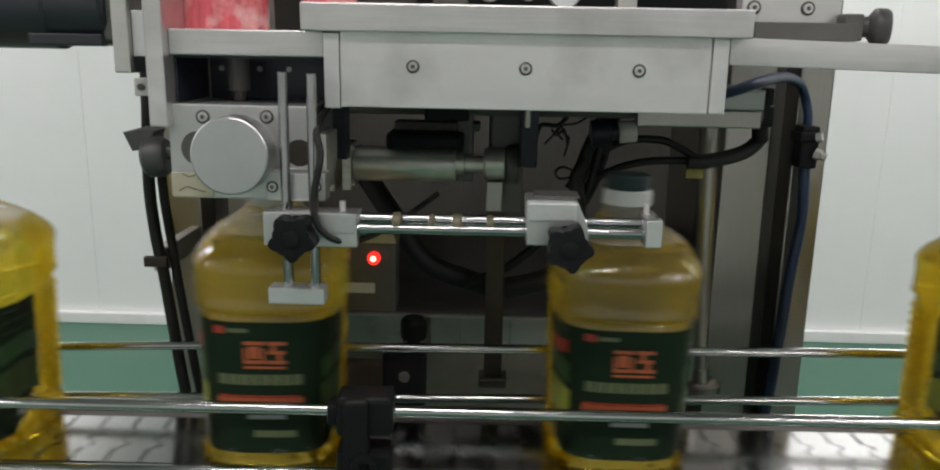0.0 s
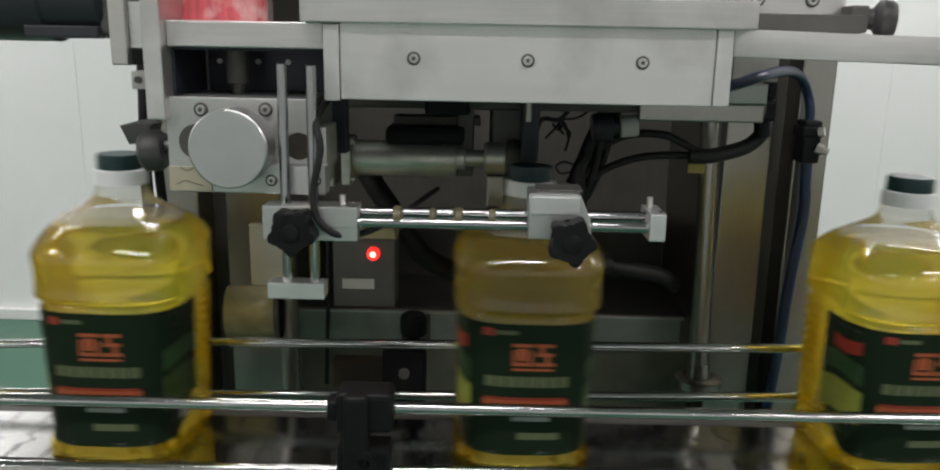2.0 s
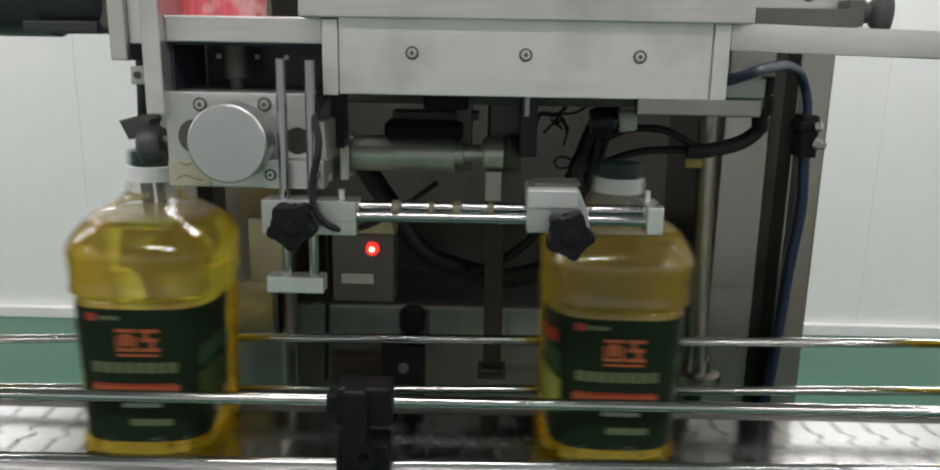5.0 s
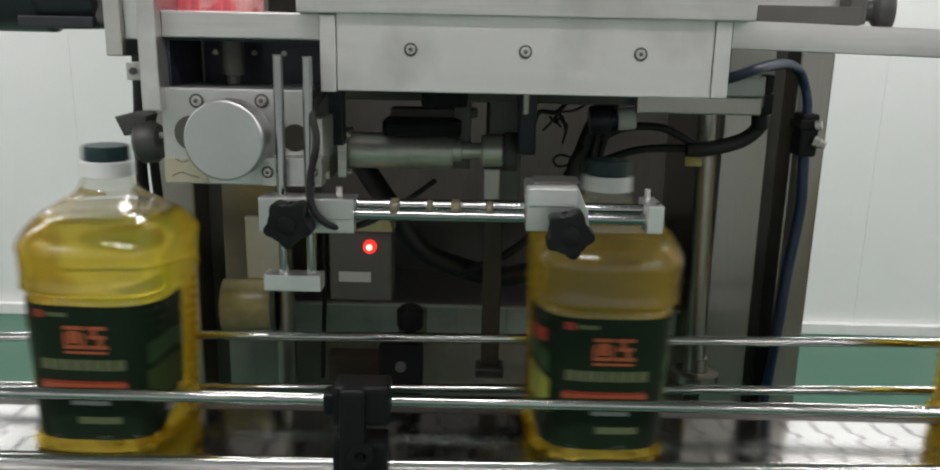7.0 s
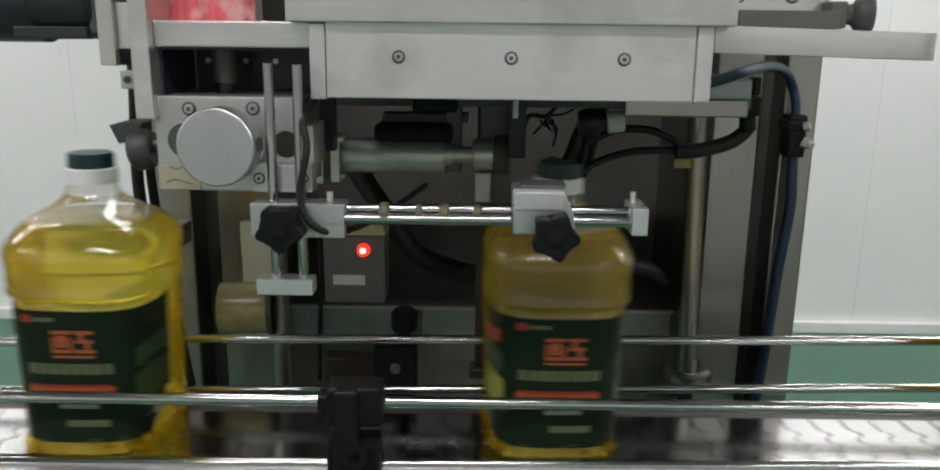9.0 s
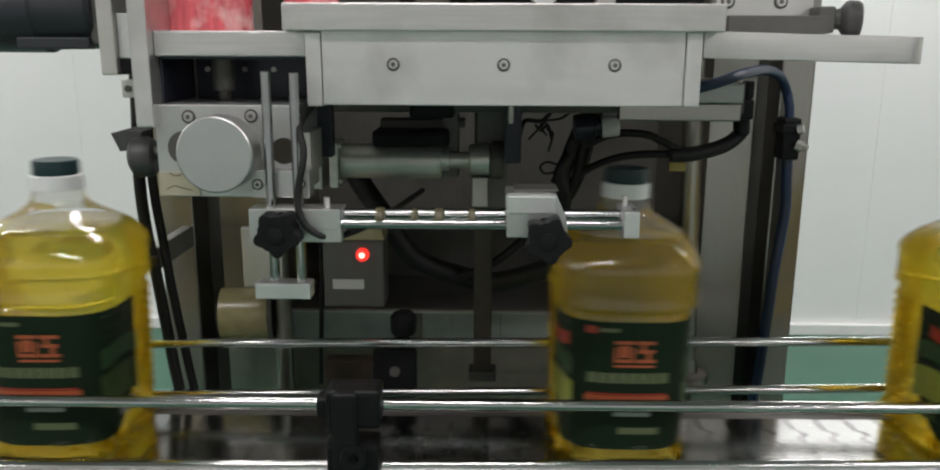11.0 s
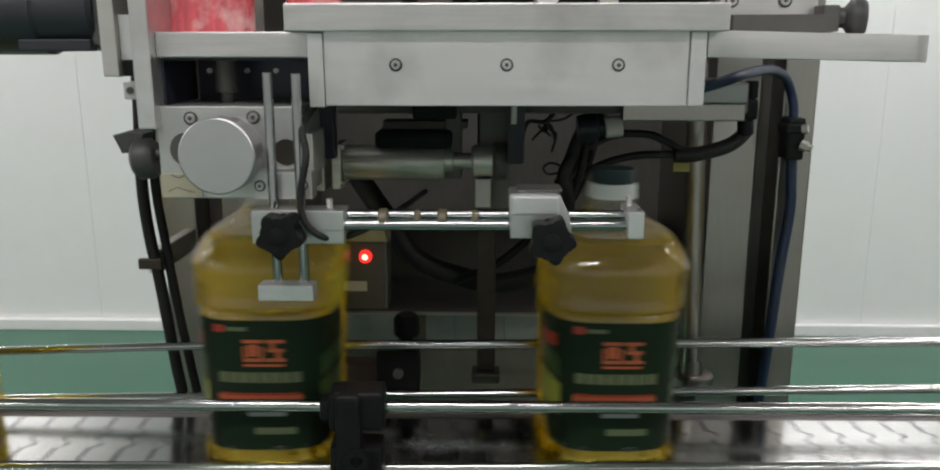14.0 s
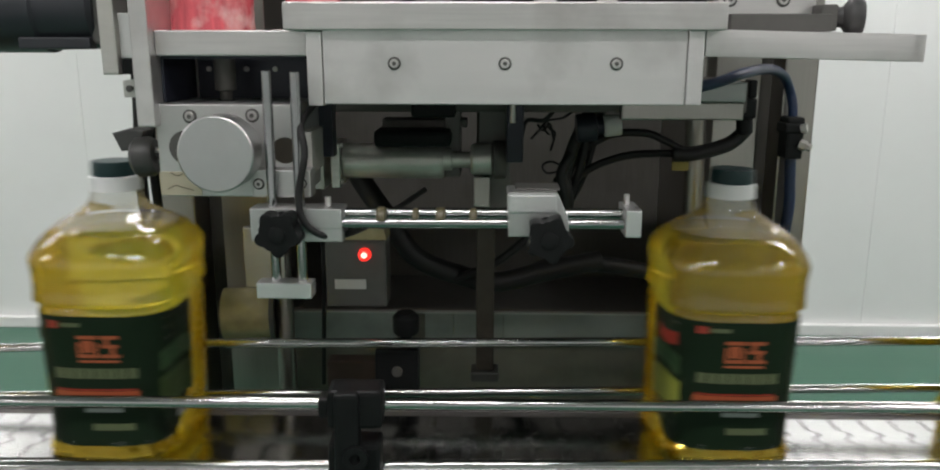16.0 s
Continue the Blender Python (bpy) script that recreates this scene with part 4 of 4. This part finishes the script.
def loft(levels, grow=0.0, ribs=True, caps=(True, True)):
    bm = bmesh.new()
    rows = [[bm.verts.new(p) for p in ring_at(z, grow, ribs=ribs)] for z in levels]
    n = len(rows[0])
    for a, b in zip(rows, rows[1:]):
        for i in range(n):
            bm.faces.new((a[i], a[(i + 1) % n], b[(i + 1) % n], b[i]))
    if caps[0]:
        bm.faces.new(rows[0][::-1])
    if caps[1]:
        bm.faces.new(rows[-1])
    return bm


LEVELS = sorted({s[0] for s in STATIONS} | {0.018 + 0.00275 * i for i in range(54)})
OIL_TOP = 0.2485


def on_front(x, z, lift):
    a, b = girth(z)
    return (x, -(b + lift) * max(0.0, 1 - abs(x / (a + lift)) ** POWER) ** (1 / POWER), z)


def on_side(y, z, lift, sign):
    a, b = girth(z)
    return (sign * (a + lift) * max(0.0, 1 - abs(y / (b + lift)) ** POWER) ** (1 / POWER), y, z)


def patch(x0, x1, z0, z1, lift=0.0016, nx=6, nz=2, at=on_front, into=None, bow=0.0, **more):
    bm = into or bmesh.new()
    grid = [[bm.verts.new(at(x0 + (x1 - x0) * i / nx, z0 + (z1 - z0) * k / nz + bow * math.sin(math.pi * (0.15 + 0.7 * i / nx)), lift, **more)) for i in range(nx + 1)] for k in range(nz + 1)]
    for k in range(nz):
        for i in range(nx):
            bm.faces.new((grid[k][i], grid[k][i + 1], grid[k + 1][i + 1], grid[k + 1][i]))
    return bm


def label_sheet():
    """The paper that wraps the front and most of both flanks, its lower corners cut round."""
    bm = bmesh.new()
    z_top, nz, seg = 0.1665, 22, 48
    rows = []
    for k in range(nz + 1):
        row = []
        for i in range(seg + 1):
            t = math.pi * (1.0 + i / seg) - (i / seg - 0.5) * 0.03
            side = abs(i / seg - 0.5) * 2
            low = 0.0165 + 0.055 * max(0.0, (side - 0.62) / 0.38) ** 2
            z = low + (z_top - low) * k / nz
            a, b = girth(z)
            c, s = math.cos(t), math.sin(t)
            x = math.copysign(abs(c) ** (2 / POWER), c) * (a + 0.0010)
            y = math.copysign(abs(s) ** (2 / POWER), s) * (b + 0.0010)
            row.append(bm.verts.new((x, y, z)))
        rows.append(row)
    for p, q in zip(rows, rows[1:]):
        for i in range(seg):
            bm.faces.new((p[i], p[i + 1], q[i + 1], q[i]))
    return bm


def facet_ring():
    """The moulded foot of the jug: slanting facets all round."""
    bm = bmesh.new()
    seg, rows = 44, []
    for k, z in enumerate((0.0006, 0.0050, 0.0175)):
        a, b = girth(z)
        row = []
        for i in range(seg):
            t = 2 * math.pi * (i + 0.5 * k) / seg
            c, q = math.cos(t), math.sin(t)
            out = (0.0040, 0.0062, 0.0007)[k] + 0.0016 * ((i * 7 + k * 3) % 4) / 3
            row.append(bm.verts.new((math.copysign(abs(c) ** (2 / POWER), c) * (a + out), math.copysign(abs(q) ** (2 / POWER), q) * (b + out), z)))
        rows.append(row)
    for p, q in zip(rows, rows[1:]):
        for i in range(seg):
            bm.faces.new((p[i], p[(i + 1) % seg], q[i]))
            bm.faces.new((p[(i + 1) % seg], q[(i + 1) % seg], q[i]))
    return bm


def corner_rib(sx, z0):
    """One rounded grip rib on the flank behind the label."""
    bm = bmesh.new()
    rows = []
    for k in range(5):
        z = z0 + 0.0095 * k / 4
        swell = 0.0004 + 0.0030 * math.sin(math.pi * k / 4)
        row = []
        for i in range(7):
            y = 0.010 + 0.066 * i / 6
            row.append(bm.verts.new(on_side(y, z, swell * (0.35 + 0.65 * math.sin(math.pi * (0.12 + 0.76 * i / 6))), sx)))
        rows.append(row)
    for p, q in zip(rows, rows[1:]):
        for i in range(6):
            bm.faces.new((p[i], p[i + 1], q[i + 1], q[i]))
    return bm


def oil_bottle():
    bottle = thing("oil_bottle", (0, 0, 0), "clear plastic jug of golden oil with a dark green label", "bottle", "bottles on the conveyor")
    part("jug", loft([z for z in LEVELS if z <= 0.253], caps=(True, False)), PLASTIC, bottle, "clear plastic jug", smooth=True)
    part("neck", loft([z for z in LEVELS if z >= 0.253], caps=(False, False)), NECK_PLASTIC, bottle, "clear plastic neck misted on the inside", smooth=True)
    part("base_ring", facet_ring(), GLINT_PLASTIC, bottle, "faceted base of thick plastic with golden glints in its tint")
    for sx in (-1, 1):
        for k in range(12):
            part("grip_rib", corner_rib(sx, 0.028 + 0.0115 * k), GLINT_PLASTIC, bottle)
    part("oil", loft([z for z in LEVELS if z < OIL_TOP] + [OIL_TOP], -0.0012, caps=(True, True)), OIL, bottle, "golden cooking oil", smooth=True)
    part("cap", turned([(0.3045, 0.0), (0.3045, 0.0245), (0.3180, 0.0243), (0.3210, 0.0232), (0.3215, 0)], (0, 0, 0), (0, 0, 1), 40), CAP, bottle, "dark teal screw cap", smooth=True)
    part("collar", turned([(0.2885, 0.0256), (0.2885, 0.0272), (0.3040, 0.0268), (0.3050, 0.0258), (0.3050, 0.024)], (0, 0, 0), (0, 0, 1), 40), RING, bottle, "white tamper collar", smooth=True)
    sheet = part("label", label_sheet(), LABEL, bottle, "dark green paper label", smooth=True)
    strokes = [(-0.021, 0.003, 0.1345, 0.1385), (-0.021, -0.0175, 0.1165, 0.1310), (-0.0155, -0.0030, 0.1195, 0.1330), (-0.0008, 0.003, 0.1165, 0.1310), (-0.021, 0.003, 0.1135, 0.1175),
               (0.006, 0.028, 0.1345, 0.1385), (0.0110, 0.0165, 0.1285, 0.1350), (0.007, 0.027, 0.1245, 0.1285), (0.0175, 0.0230, 0.1175, 0.1250), (0.005, 0.029, 0.1135, 0.1175)]
    for x0, x1, z0, z1 in strokes:
        part("emblem_stroke", patch(0.9 * x0 + 0.0005, 0.9 * x1 + 0.0005, z0 + 0.0070, z1 + 0.0070, nx=3, nz=1), ORANGE, sheet)
    part("emblem_bar", patch(-0.018, 0.025, 0.1150, 0.1178), ORANGE, sheet)
    for i in range(8):
        part("print_dash", patch(-0.046 + i * 0.0112, -0.046 + i * 0.0112 + 0.0098, 0.0965, 0.1085, nx=2, nz=1), PALE, sheet)
    part("print_bar", patch(-0.048, 0.043, 0.0728, 0.0820), ORANGE, sheet, "orange bar of print")
    part("print_bar", patch(-0.046, 0.040, 0.0826, 0.0846), RED_PRINT, sheet)
    part("print_bar", patch(-0.016, 0.024, 0.0575, 0.0625), GREY_PRINT, sheet, "grey bar of print")
    part("print_bar", patch(-0.010, 0.035, 0.0360, 0.0440), PALE, sheet)
    part("print_mark", patch(-0.050, -0.038, 0.1530, 0.1615, nx=3), RED_PRINT, sheet, "small red mark")
    part("print_mark", patch(-0.036, -0.014, 0.1550, 0.1595, nx=3), PALE, sheet)
    # the left flank's field is bright, the right flank's much darker
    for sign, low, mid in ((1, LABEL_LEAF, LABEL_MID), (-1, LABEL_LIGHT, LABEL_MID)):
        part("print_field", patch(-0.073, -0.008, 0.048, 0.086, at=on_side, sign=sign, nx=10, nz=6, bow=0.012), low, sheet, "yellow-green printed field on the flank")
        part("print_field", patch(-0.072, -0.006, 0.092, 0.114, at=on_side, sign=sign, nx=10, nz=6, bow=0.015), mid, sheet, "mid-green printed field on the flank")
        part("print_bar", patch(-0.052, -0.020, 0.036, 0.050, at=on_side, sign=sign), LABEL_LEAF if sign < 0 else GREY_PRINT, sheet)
    part("print_mark", patch(-0.070, -0.030, 0.137, 0.152, at=on_side, sign=-1, lift=0.0022, bow=-0.006), RED_PRINT, sheet)
    return bottle


START = [-0.573, -0.2233, 0.1710, 0.6196, 1.0445, 1.5585, 2.1052, 2.6224, 3.2638, 3.6976, 4.0827, 4.7782, 5.163]
TURN = [2, 1.5, -1, 0, 1, -1.5, 0, 1, -1, 0.5, 0, -1, 1]
SPEED = 0.27946
LANE = 0.8845
bottle = oil_bottle()
bottles = [bottle] + [copy_thing(bottle, pose(x, LANE, BELT)) for x in START[1:]]


def motions():
    """The chain and the bottles on it run to the left at one speed."""
    times = [2.0 * k for k in range(9)]
    walk(chain, [(t, ASKEW @ pose(-1.25 - SPEED * t, 0.86, BELT)) for t in times])
    for ob, x, turn in zip(bottles, START, TURN):
        walk(ob, [(t, ASKEW @ pose(x - SPEED * t, LANE, BELT + 0.0005, 0, 0, turn)) for t in times])


motions()
